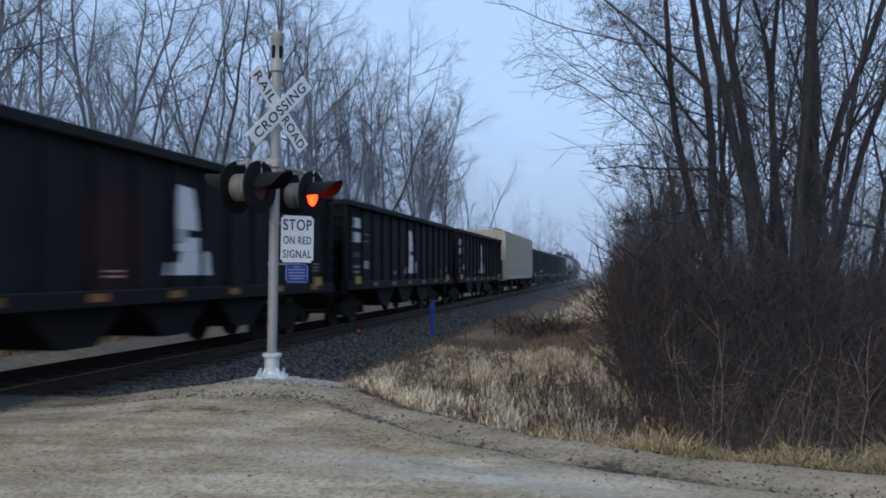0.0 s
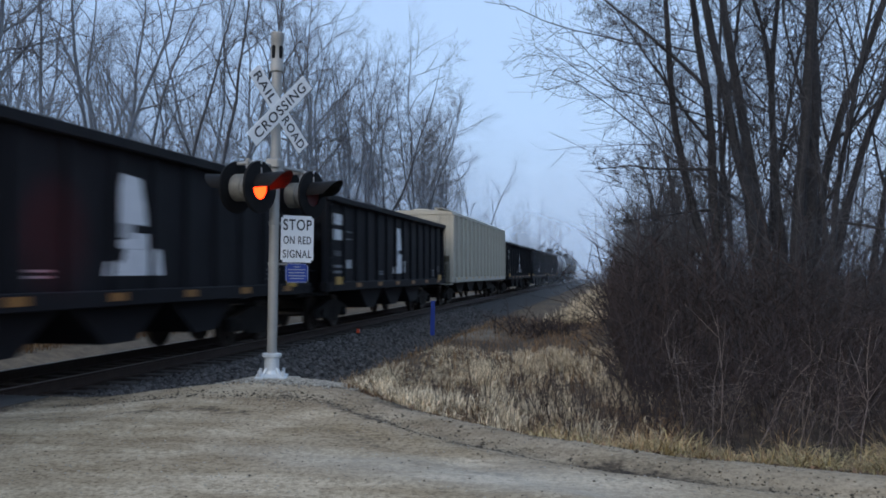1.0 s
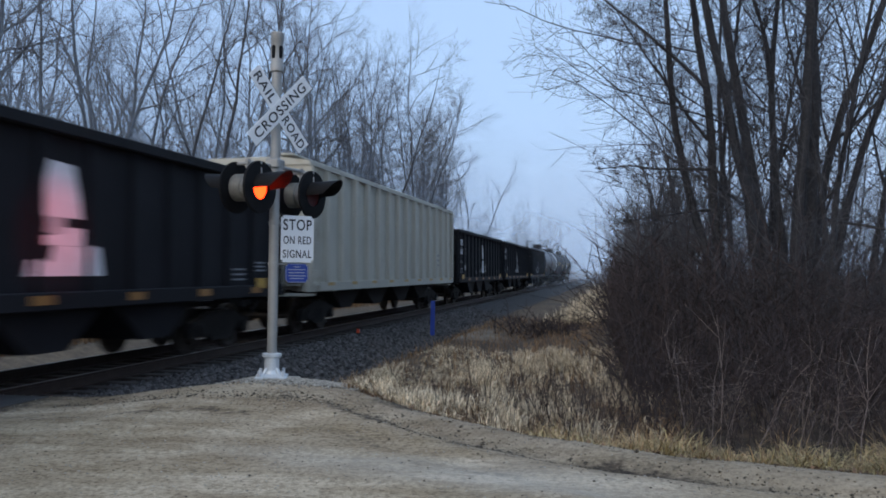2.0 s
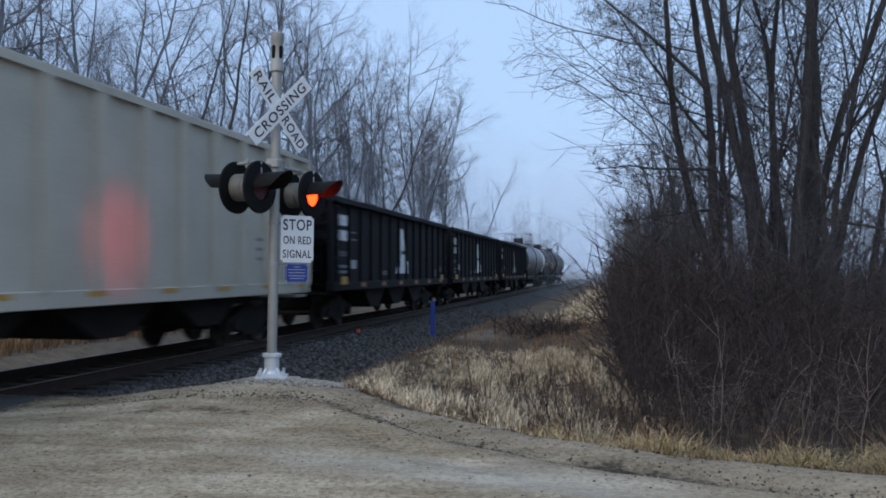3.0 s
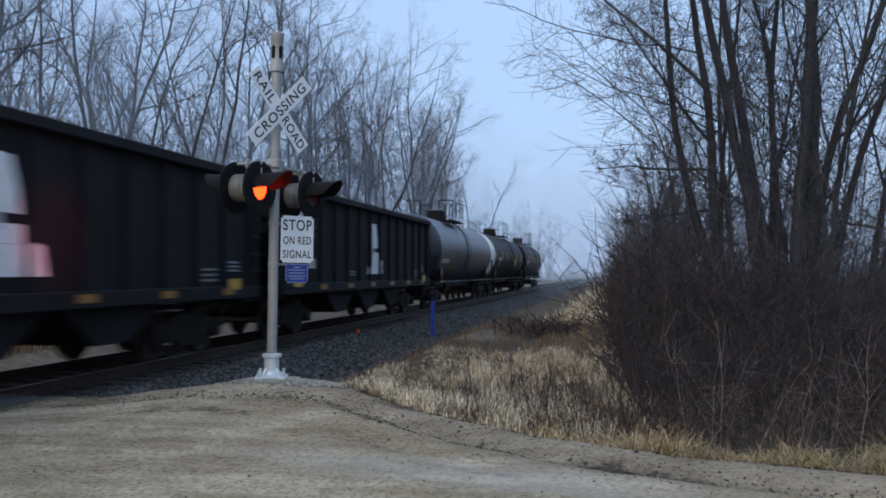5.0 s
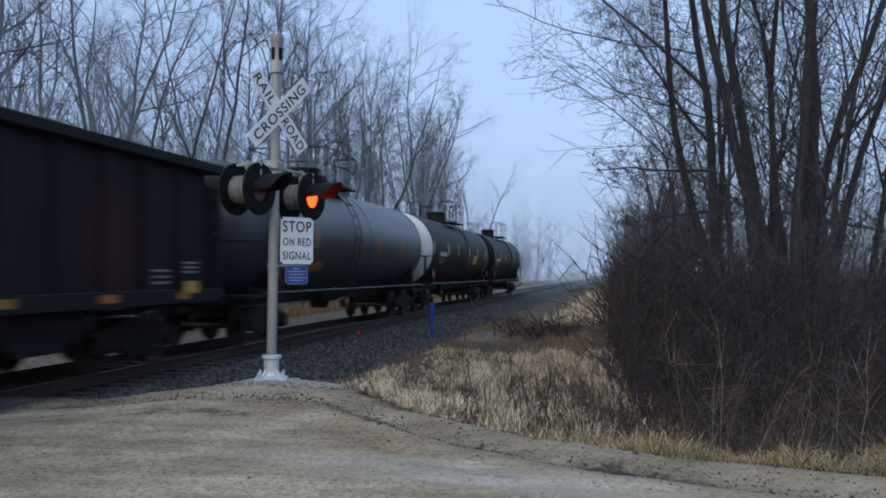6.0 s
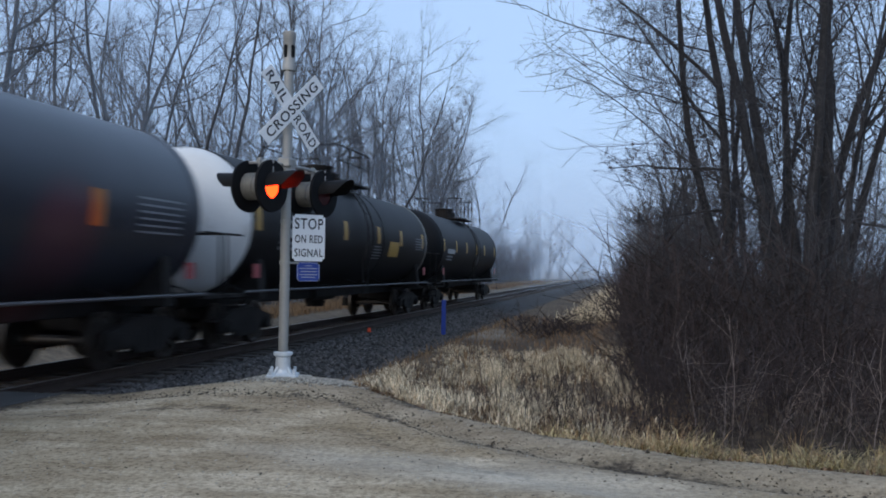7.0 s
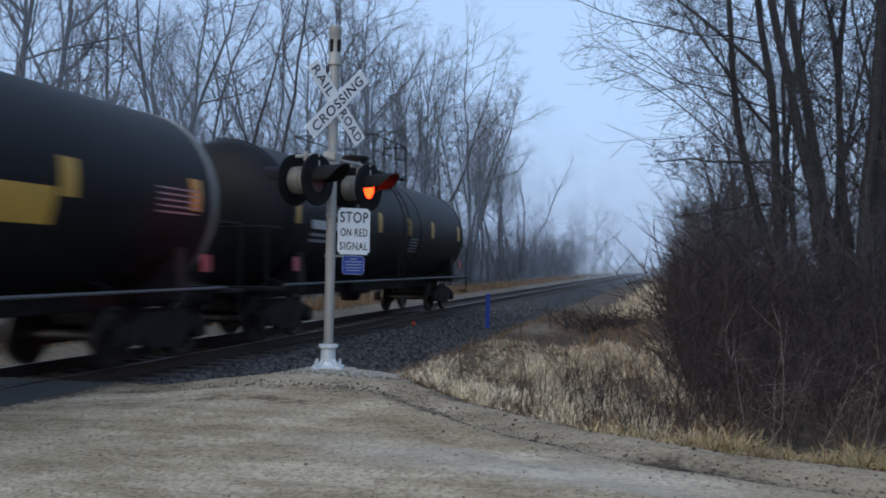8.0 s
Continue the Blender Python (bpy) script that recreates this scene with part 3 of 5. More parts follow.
# ---- covered hopper car ----
def covered_hopper():
    half, top, sill = 9.05, 4.27, 1.24
    car = holder("covered_hopper_car", Matrix(), "pale grey ribbed covered hopper car with a flat hatch roof", "freight car", "cars of the train")
    for s in (-1, 1):
        x0, x1 = sorted((s * 1.46, s * 1.51))
        part("side_sheet", box(bmesh.new(), x0, x1, -half, half, sill, top - 0.12), HOPPER_GREY, car)
        y0, y1 = sorted((s * half, s * (half - 0.05)))
        part("end_sheet", box(bmesh.new(), -1.46, 1.46, y0, y1, 2.3, top - 0.12), HOPPER_GREY, car)
        part("slope_sheet", prism(bmesh.new(), [(s * (half - 0.05), 2.32), (s * (half - 0.12), 2.32), (s * (half - 2.4), 1.05), (s * (half - 2.2), 1.05)], "x", -1.46, 1.46), HOPPER_GREY, car)
    bm = bmesh.new()
    prism(bm, [(-1.60, top - 0.13), (1.60, top - 0.13), (1.60, top - 0.03), (0.9, top + 0.06), (-0.9, top + 0.06), (-1.60, top - 0.03)], "y", -half - 0.05, half + 0.05)
    part("roof", bm, HOPPER_GREY, car)
    part("roof_walk", box(bmesh.new(), 0.75, 1.15, -half, half, top + 0.12, top + 0.16), HOPPER_GREY, car)
    part("roof_hatch", box(bmesh.new(), -0.35, 0.35, -half + 0.6, half - 0.6, top + 0.05, top + 0.17, 0.03), HOPPER_GREY, car)
    for s in (-1, 1):
        x0, x1 = sorted((s * 1.44, s * 1.60))
        part("side_sill", box(bmesh.new(), x0, x1, -half, half, sill - 0.16, sill + 0.08, 0.015), HOPPER_GREY, car)
        for x in (-0.9, 0.9):
            bm = bmesh.new()
            box(bm, x - 0.06, x + 0.06, min(s * half, s * (half + 0.09)), max(s * half, s * (half + 0.09)), 1.0, top - 0.15)
            part("end_post", bm, HOPPER_GREY, car)
        part("end_platform", box(bmesh.new(), -1.5, 1.5, min(s * half, s * (half - 0.7)), max(s * half, s * (half - 0.7)), 0.98, 1.04), HOPPER_GREY, car)
    rib = None
    for s in (-1, 1):
        for k in range(16):
            y = -half + 0.10 + k * (2 * half - 0.20) / 15
            if rib is None:
                bm = bmesh.new()
                prism(bm, [(-0.10, 0.0), (-0.08, 0.13), (0.08, 0.13), (0.10, 0.0)], "z", sill + 0.06, top - 0.14)
                for v in bm.verts:
                    v.co = (v.co.y, v.co.x, v.co.z)
                rib = r = part("rib", bm, HOPPER_GREY, car)
            else:
                r = rib.copy()
                scene.collection.objects.link(r)
            r.matrix_basis = pose(s * 1.51, y, 0, 0, 0, 0 if s > 0 else 180)
    for k in range(4):
        c = (k - 1.5) * 3.2
        # underside shade put into the colour: dark steel in place of grey paint
        part("discharge_chute", prism(bmesh.new(), [(c - 1.5, 1.14), (c + 1.5, 1.14), (c + 0.45, 0.55), (c - 0.45, 0.55)], "x", -1.15, 1.15), STEEL_DARK, car)
    part("centre_sill", box(bmesh.new(), -0.3, 0.3, -half, half, 0.84, 1.1), STEEL_DARK, car)
    for k in range(1, 18, 2):
        y = -half + 0.06 + (k + 0.3) * (2 * half - 0.12) / 18
        plate("reflective_strip", car, 1.602, y, y + 0.45, sill - 0.02, sill + 0.06, MARK_YELLOW, "faded yellow reflective strip")
    for z in (2.2, 2.0, 1.8):
        plate("stencil_line", car, 1.512, half - 2.9, half - 2.25, z, z + 0.07, MARK_GREY)
    for y in (-half + 0.35, half - 0.35):
        ladder(car, 1.64, y, 1.25, 4.0, 0.42, "x", 9, HOPPER_GREY)
    ladder(car, 1.2, -half - 0.12, 1.25, 4.0, 0.42, "y", 9, HOPPER_GREY)
    couplers(car, half + 0.45)
    for y in (-half + 2.1, half - 2.1):
        truck(car, y, 0)
    return car


# ---- tank cars ----
def tank_car(paint, head_paint, label, marks, half=6.95, mid=0.0):
    rad, zc = 1.51, 2.56
    car = holder("tank_car", Matrix(), label, "tank car", "cars of the train")
    turn = Matrix.Translation((0, 0, zc)) @ Matrix.Rotation(radians(-90), 4, "X")
    straight = half - 0.62
    curve = [(rad * math.cos(a), straight + 0.62 * math.sin(a)) for a in [k * math.pi / 2 / 9 for k in range(9)]] + [(0.05, half)]
    part("tank_shell", lathe(bmesh.new(), [(rad, -straight + 0.002), (rad, straight - 0.002)], turn, 56), paint, car, smooth=True)
    for s in (-1, 1):
        flip = turn if s > 0 else turn @ Matrix.Rotation(radians(180), 4, "X")
        part("tank_head", lathe(bmesh.new(), curve, flip, 56), head_paint if s < 0 else paint, car, smooth=True)
    for y in (-straight + 0.05, mid + 1.9, straight - 0.05):
        band = BAND_GREY if (y > 3 and marks == "dashes_and_panel") else paint
        part("shell_band", lathe(bmesh.new(), [(rad + 0.001, y - 0.09), (rad + 0.014, y - 0.08), (rad + 0.014, y + 0.08), (rad + 0.001, y + 0.09)], turn, 56), band, car, smooth=True)
    # manway, platform and its railing on the top
    top = zc + rad
    part("manway", lathe(bmesh.new(), [(0.42, top - 0.15), (0.42, top + 0.42), (0.46, top + 0.43), (0.46, top + 0.5), (0.2, top + 0.55)], Matrix.Translation((0, mid + 0.1, 0)), 20), STEEL_DARK, car)
    part("valve_housing", box(bmesh.new(), -0.3, 0.3, mid + 0.7, mid + 1.3, top - 0.12, top + 0.4, 0.03), STEEL_DARK, car)
    for s in (-1, 1):
        x0, x1 = sorted((s * 0.55, s * 1.15))
        part("top_platform", box(bmesh.new(), x0, x1, mid - 1.25, mid + 1.5, top - 0.06, top - 0.01), STEEL_DARK, car)
        bm = bmesh.new()                                # railing: a bent top rail, with posts and a middle rail on it
        ends = (mid - 1.25, mid + 1.5)
        rod(bm, (s * 1.12, ends[0], top + 0.92), (s * 1.12, ends[1], top + 0.92), 0.02, sides=6)
        for y in ends:
            rod(bm, (s * 1.12, y, top + 0.92), (s * 0.45, y, top + 0.92), 0.02, sides=6)
        rail = part("railing", bm, STEEL_DARK, car)
        part("middle_rail", rod(bmesh.new(), (s * 1.12, ends[0], top + 0.5), (s * 1.12, ends[1], top + 0.5), 0.018, sides=6), STEEL_DARK, rail)
        for x, y, z in ((1.12, ends[0], -0.3), (1.12, mid - 0.4, -0.3), (1.12, mid + 0.6, -0.3), (1.12, ends[1], -0.3), (0.45, ends[0], -0.05), (0.45, ends[1], -0.05)):
            part("post", rod(bmesh.new(), (s * x, y, top + z), (s * x, y, top + 0.92), 0.021, sides=6), STEEL_DARK, rail)
        bend = [(s * (rad + 0.16) * math.cos(radians(70 - a)), zc + (rad + 0.16) * math.sin(radians(70 - a))) for a in range(0, 100, 12)] + [(s * 1.5, 0.6)]
        lad = part("side_ladder", tube(bmesh.new(), [(x, mid - 0.24, z) for x, z in bend], 0.018), STEEL_DARK, car)
        part("stile", tube(bmesh.new(), [(x, mid + 0.24, z) for x, z in bend], 0.018), STEEL_DARK, lad)
        for k in range(10):
            z = 0.62 + 0.32 * k
            dz = z - zc
            x = math.sqrt(max(0.3, (rad + 0.16) ** 2 - dz * dz)) if dz > -0.6 else 1.5
            part("rung", rod(bmesh.new(), (s * x, mid - 0.24, z), (s * x, mid + 0.24, z), 0.016, sides=5), STEEL_DARK, lad)
        bm = bmesh.new()                                # long pipe rail beside the tank's foot
        rod(bm, (s * 1.48, -half + 0.3, 1.15), (s * 1.48, half - 0.3, 1.15), 0.026, sides=8)
        part("side_rail", bm, RAIL_GREY, car)
        for k in range(7):
            y = -half + 0.5 + k * (2 * half - 1.0) / 6
            part("rail_bracket", rod(bmesh.new(), (s * 1.48, y, 1.13), (s * 0.95, y, 1.30), 0.018, sides=5), STEEL_DARK, car)
    part("centre_sill", box(bmesh.new(), -0.33, 0.33, -half - 0.45, half + 0.45, 0.82, 1.12, 0.02), STEEL_DARK, car)
    for s in (-1, 1):
        y = s * (half - 1.35)
        bm = bmesh.new()
        ring = [(rad * 1.005 * math.cos(radians(a)), zc + rad * 1.005 * math.sin(radians(a))) for a in range(-150, -25, 10)]
        prism(bm, [(-1.40, 0.98), *ring, (1.40, 0.98)], "y", y - 0.16, y + 0.16)
        part("saddle", bm, STEEL_DARK, car)
        y0, y1 = sorted((s * (half - 0.35), s * (half + 0.45)))
        part("end_platform", box(bmesh.new(), -1.48, 1.48, y0, y1, 1.06, 1.12), STEEL_DARK, car)
        bm = bmesh.new()
        ye = s * (half + 0.36)
        for x in (-1.42, 1.42):
            rod(bm, (x, ye, 0.55), (x, ye, 2.25), 0.022, sides=6)
            rod(bm, (x, ye, 2.25), (x, s * (half - 0.3), 2.25), 0.022, sides=6)
        rod(bm, (-1.42, ye, 2.25), (1.42, ye, 2.25), 0.022, sides=6)
        rod(bm, (-1.42, ye, 0.62), (-1.1, ye, 0.62), 0.022, sides=6)
        rod(bm, (1.1, ye, 0.62), (1.42, ye, 0.62), 0.022, sides=6)
        part("end_railing", bm, STEEL_DARK, car)
    bm = bmesh.new()
    rod(bm, (0.35, -1.2, 0.92), (0.35, 0.4, 0.92), 0.17, sides=14)
    part("air_reservoir", bm, STEEL_DARK, car)
    part("bottom_valve", lathe(bmesh.new(), [(0.24, 0.55), (0.3, 0.7), (0.3, 1.15)], None, 16), STEEL_DARK, car)

    def patch(name, y0, y1, a0, a1, mat, lab="", r=rad + 0.006):
        """A thin curved patch on the shell between two angles, in degrees above the level of its axis."""
        bm = bmesh.new()
        n = 5
        grid = [[bm.verts.new((rr * math.cos(radians(a0 + (a1 - a0) * k / n)), y, zc + rr * math.sin(radians(a0 + (a1 - a0) * k / n)))) for k in range(n + 1)] for rr in (r - 0.004, r) for y in (y0, y1)]
        for g, h in ((grid[2], grid[3]), (grid[1], grid[0]), (grid[0], grid[2]), (grid[3], grid[1])):
            for k in range(n):
                bm.faces.new((g[k], h[k], h[k + 1], g[k + 1]))
        for k in (0, n):
            bm.faces.new((grid[0][k], grid[1][k], grid[3][k], grid[2][k]))
        part(name, bm, mat, car, lab)

    if marks == "bars":
        for y in (-7.05, -4.5, 1.3, 4.1):
            patch("reflective_strip", y, y + 0.32, -14, 6, MARK_ORANGE, "faded orange reflective strip")
        patch("reporting_mark", -6.6, -5.1, -23, -16, MARK_PALE, "grey stencilled block")
        patch("stencil_line", -6.6, -5.6, -30, -28, MARK_GREY)
        patch("stencil_line", -6.6, -5.8, -35, -33, MARK_GREY)
        patch("data_panel", -4.4, -3.4, -38, -28, MARK_ORANGE, "dull orange data panel")
        for k in range(6):
            patch("stencil_line", 5.3, 6.6, 4 - 4 * k, 5.2 - 4 * k, MARK_GREY)
    else:
        end = half - 0.62
        ys = (-end + 0.05, -4.3, -1.9, 0.6, 3.0, end - 0.7) if marks == "dashes" else (-end + 0.1, -4.3, -1.85, 1.2, 3.75, end - 0.75)
        for y in ys:
            patch("reflective_strip", y, y + 0.28, -7, 12, MARK_YELLOW, "yellow reflective strip")
        patch("reporting_mark", -6.0, -4.5, -10, -3, MARK_PALE, "grey stencilled block")
        patch("stencil_line", -6.0, -4.9, -16, -13.5, MARK_GREY)
        patch("stencil_line", -6.0, -4.9, -21, -18.5, MARK_GREY)
        for k in range(5):
            patch("stencil_line", 0.9, 1.7, -11 - 3.4 * k, -10 - 3.4 * k, MARK_GREY)
        if marks == "dashes_and_panel":
            patch("data_panel", 2.55, 3.65, -21, -3, MARK_YELLOW, "dirty yellow notice panel")
            for k in range(5):
                patch("stencil_line", 5.8, 6.9, 4 - 3.4 * k, 5.0 - 3.4 * k, MARK_GREY)
    plate("placard", car, 1.47, half - 1.0, half - 0.7, 1.42, 1.70, MARK_RED, "red and white placard")
    plate("placard", car, 1.47, -half + 0.7, -half + 1.0, 1.42, 1.70, MARK_RED, "red and white placard")
    couplers(car, half + 0.85)
    for y in (-half + 1.35, half - 1.35):
        truck(car, y, 0)
    return car


# the centre of each car along the track at the start of the clip
TRAIN = []


def build_train():
    for y in (13.65, 30.05, 46.45, 83.1, 99.5, 115.9):
        TRAIN.append((hopper_car(), y))
    TRAIN.append((covered_hopper(), 64.7))
    TRAIN.append((tank_car(TANK_GREY, TANK_GREY, "blue-grey cylindrical tank car with black running gear", "bars", 7.75, -1.4), 133.2))
    TRAIN.append((tank_car(TANK_BLACK, TANK_WHITE, "black cylindrical tank car with a white leading end", "dashes_and_panel", 8.05), 149.98))
    TRAIN.append((tank_car(TANK_BLACK, TANK_BLACK, "black cylindrical tank car with yellow reflective strips", "dashes", 7.55), 167.3))


build_train()


# ---- crossing signal ----
def lettering(words, height, mat, parent, m, width=None, weight=0.012):
    """Words in the built-in font as a thin mesh, centred on the x-y plane of m."""
    cu = bpy.data.curves.new("lettering", "FONT")
    cu.body, cu.size, cu.align_x, cu.align_y = words, 1.0, "CENTER", "CENTER"
    cu.extrude, cu.offset = 0.004, weight
    cu.space_character = 1.12
    tmp = new("lettering", cu)
    bpy.context.view_layer.update()
    me = bpy.data.meshes.new_from_object(tmp.evaluated_get(bpy.context.evaluated_depsgraph_get()))
    bpy.data.objects.remove(tmp)
    co = np.array([v.co for v in me.vertices])
    lo, hi = co.min(0), co.max(0)
    sy = height / (hi[1] - lo[1])
    sx = sy if width is None else width / (hi[0] - lo[0])
    for v in me.vertices:
        v.co = m @ Vector(((v.co.x - (lo[0] + hi[0]) / 2) * sx, (v.co.y - (lo[1] + hi[1]) / 2) * sy, v.co.z * 0.3))
    me.materials.clear()
    me.materials.append(mat)
    ob = new("lettering", me)
    ob.parent = parent
    return tagged(ob, "black capital letters reading " + words)


SHUTTERS = []


def signal_mast():
    mast = holder("crossing_signal", pose(-4.38, 10.44, 0.20, 0, 0.75, 0), "galvanised railroad crossing signal mast with crossbuck and red lamps", "crossing signal")
    part("pole", lathe(bmesh.new(), [(0.064, 0.2), (0.064, 4.0)], None, 20), GALVANISED, mast, smooth=True)
    bm = lathe(bmesh.new(), [(0.078, 3.96), (0.088, 3.97), (0.088, 4.05), (0.080, 4.06), (0.080, 4.37), (0.086, 4.38), (0.086, 4.47), (0.07, 4.48)], None, 24)
    bell = part("bell", bm, GALVANISED, mast, "grey cylindrical bell with dark oval slots", smooth=True)
    for a in (-103, -31, 41, 113, 185):
        bm = bmesh.new()
        outline = [(0.028 * math.cos(k * math.pi / 6), 0.026 * math.sin(k * math.pi / 6) + (0.06 if 0 <= k <= 6 else -0.06)) for k in range(12)]
        prism(bm, outline, "x", 0.074, 0.0815)
        s = part("slot", bm, LAMP_BLACK, bell, "dark oval sound slot")
        s.matrix_basis = pose(0, 0, 4.215, 0, 0, a)
    bm = lathe(bmesh.new(), [(0.17, 0.0), (0.17, 0.03), (0.115, 0.06), (0.096, 0.10), (0.094, 0.26), (0.125, 0.28), (0.125, 0.315), (0.066, 0.325)], None, 20)
    for k in range(4):
        a = radians(45 + 90 * k + 20)
        c, s = math.cos(a), math.sin(a)
        box(bm, c * 0.20 - 0.055, c * 0.20 + 0.055, s * 0.20 - 0.055, s * 0.20 + 0.055, 0.0, 0.035, 0.01)
        rod(bm, (c * 0.21, s * 0.21, 0.0), (c * 0.21, s * 0.21, 0.11), 0.022, sides=8)
        rod(bm, (c * 0.16, s * 0.16, 0.03), (c * 0.09, s * 0.09, 0.13), 0.02, 0.02, sides=6)
    part("base_casting", bm, ALU_PAINT, mast, "aluminium-painted cast iron base with anchor bolts")
    part("foundation", box(bmesh.new(), -0.30, 0.30, -0.30, 0.30, -0.45, 0.0, 0.02), PALE_STONE, mast, "weathered concrete foundation block")

    # crossbuck, turned to the approaching road
    n = radians(-31)
    face = Matrix.Translation((0, 0, 3.46)) @ Matrix.Rotation(n, 4, "Z") @ Matrix.Rotation(radians(90), 4, "Y") @ Matrix.Rotation(radians(90), 4, "Z")
    # in the face's own plane: x to the reader's right, y up, z to the reader
    for k, (tilt, lift) in enumerate(((45, 0.088), (-49, 0.068))):
        bm = box(bmesh.new(), -0.61, 0.61, -0.105, 0.105, -0.004, 0.004, 0.0015)
        bmesh.ops.transform(bm, matrix=face @ Matrix.Translation((0, 0, lift)) @ Matrix.Rotation(radians(tilt), 4, "Z"), verts=bm.verts)
        blade = part("crossbuck_blade", bm, SIGN_WHITE, mast, "white reflective crossbuck blade")
        up = face @ Matrix.Translation((0, 0, lift + 0.006)) @ Matrix.Rotation(radians(tilt), 4, "Z")
        if k == 0:
            lettering("CROSSING", 0.128, SIGN_BLACK, blade, up, 1.06)
        else:
            lettering("RAIL", 0.128, SIGN_BLACK, blade, up @ Matrix.Translation((-0.35, 0, 0)), 0.42)
            lettering("ROAD", 0.128, SIGN_BLACK, blade, up @ Matrix.Translation((0.35, 0, 0)), 0.46)
    bm = bmesh.new()
    for z in (3.36, 3.56):
        lathe(bm, [(0.057, z - 0.02), (0.072, z - 0.018), (0.072, z + 0.018), (0.057, z + 0.02)], None, 16)
        rod(bm, (0, 0, z), (0.075 * math.cos(n), 0.075 * math.sin(n), z), 0.015, sides=6)
    part("sign_clamp", bm, GALVANISED, mast)

    # notices under the lamps, on a side bracket
    n2 = radians(-45)
    right = Vector((-math.sin(n2), math.cos(n2), 0))
    out = Vector((math.cos(n2), math.sin(n2), 0))
    at = right * 0.30 + out * 0.06
    face = Matrix.Translation((at.x, at.y, 1.80)) @ Matrix.Rotation(n2, 4, "Z") @ Matrix.Rotation(radians(90), 4, "Y") @ Matrix.Rotation(radians(90), 4, "Z")

    def board(name, w, h, y, mat, label):
        bm = box(bmesh.new(), -w / 2, w / 2, y - h / 2, y + h / 2, -0.002, 0.002)
        edges = [e for e in bm.edges if abs(e.verts[0].co.z - e.verts[1].co.z) > 0.003]
        bmesh.ops.bevel(bm, geom=edges, offset=0.03, segments=4, affect="EDGES")
        bmesh.ops.transform(bm, matrix=face, verts=bm.verts)
        return part(name, bm, mat, mast, label)
    b = board("notice_board", 0.46, 0.61, 0.0, SIGN_WHITE, "white notice board with black capitals")
    for words, y, h, w in (("STOP", 0.185, 0.145, 0.40), ("ON RED", -0.015, 0.105, 0.39), ("SIGNAL", -0.195, 0.105, 0.40)):
        lettering(words, h, SIGN_BLACK, b, face @ Matrix.Translation((0, y, 0.004)), w)
    b = board("blue_notice", 0.325, 0.25, -0.445, SIGN_BLUE, "small blue notice with white printing")
    bm = bmesh.new()
    for y, w in ((-0.365, 0.10), (-0.400, 0.24), (-0.440, 0.22), (-0.480, 0.25), (-0.515, 0.2)):
        box(bm, -w / 2, w / 2, y - 0.0042, y + 0.0042, 0.0035, 0.005)
    for y0, y1 in ((-0.330, -0.325), (-0.565, -0.560)):
        box(bm, -0.14, 0.14, y0, y1, 0.0035, 0.005)
    for s in (-1, 1):
        box(bm, s * 0.15 - 0.0025, s * 0.15 + 0.0025, -0.55, -0.34, 0.0035, 0.005)
    bmesh.ops.transform(bm, matrix=face, verts=bm.verts)
    part("printing", bm, MARK_PALE, b)
    for z in (1.47, 2.0):
        bm = rod(bmesh.new(), (0, 0, z), tuple(right * 0.36 + out * 0.045 + Vector((0, 0, z))), 0.014, sides=6)
        lathe(bm, [(0.057, z - 0.025), (0.074, z - 0.02), (0.074, z + 0.02), (0.057, z + 0.025)], None, 16)
        part("notice_bracket", bm, GALVANISED, mast)

    # cross arm and four lamps, back to back
    aim = radians(-13)
    fwd = Vector((math.cos(aim), math.sin(aim), 0))
    arm = Vector((-math.sin(aim), math.cos(aim), 0))
    bm = bmesh.new()
    z = 2.73
    rod(bm, tuple(arm * -0.60 + Vector((0, 0, z))), tuple(arm * 0.66 + Vector((0, 0, z))), 0.026, sides=10)
    for k in (-0.56, 0.60):
        rod(bm, tuple(arm * k + Vector((0, 0, z + 0.04))), tuple(arm * k + Vector((0, 0, z - 0.2))), 0.026, sides=10)
        rod(bm, tuple(arm * k - fwd * 0.2 + Vector((0, 0, z - 0.02))), tuple(arm * k + fwd * 0.2 + Vector((0, 0, z - 0.02))), 0.02, sides=8)
    lathe(bm, [(0.057, z - 0.11), (0.10, z - 0.10), (0.10, z + 0.08), (0.057, z + 0.10)], None, 18)
    box(bm, -0.09, 0.09, -0.12, 0.12, z - 0.03, z + 0.10, 0.02)
    part("cross_arm", bm, GALVANISED, mast, "grey pipe cross arm with junction box")

    def lamp(side, back):
        base = arm * (-0.56 if side == "near" else 0.60) + fwd * (0.19 if not back else -0.19) + Vector((0, 0, 2.41))
        m = Matrix.Translation(base) @ Matrix.Rotation(aim + (math.pi if back else 0), 4, "Z") @ Matrix.Rotation(radians(90), 4, "Y")
        # own space: z to the front, x down
        def put(bm):
            bmesh.ops.transform(bm, matrix=m, verts=bm.verts)
            return bm
        bm = lathe(bmesh.new(), [(0.157, 0.012), (0.318, 0.006), (0.322, -0.004), (0.31, -0.008), (0.157, -0.004)], None, 40)
        for f in [f for f in bm.faces if len(f.verts) > 4]:
            bm.faces.remove(f)
        ring = part("background_disc", put(bm), LAMP_BLACK, mast, "matt black round background disc")
        # added plate that stops the glow leaking out behind the disc
        bm = lathe(bmesh.new(), [(0.158, -0.020), (0.318, -0.020), (0.322, -0.006), (0.326, -0.022), (0.318, -0.026), (0.172, -0.026)], None, 40)
        for f in [f for f in bm.faces if len(f.verts) > 4]:
            bm.faces.remove(f)
        part("light_stop_plate", put(bm), LAMP_BLACK, ring)
        bm = bmesh.new()
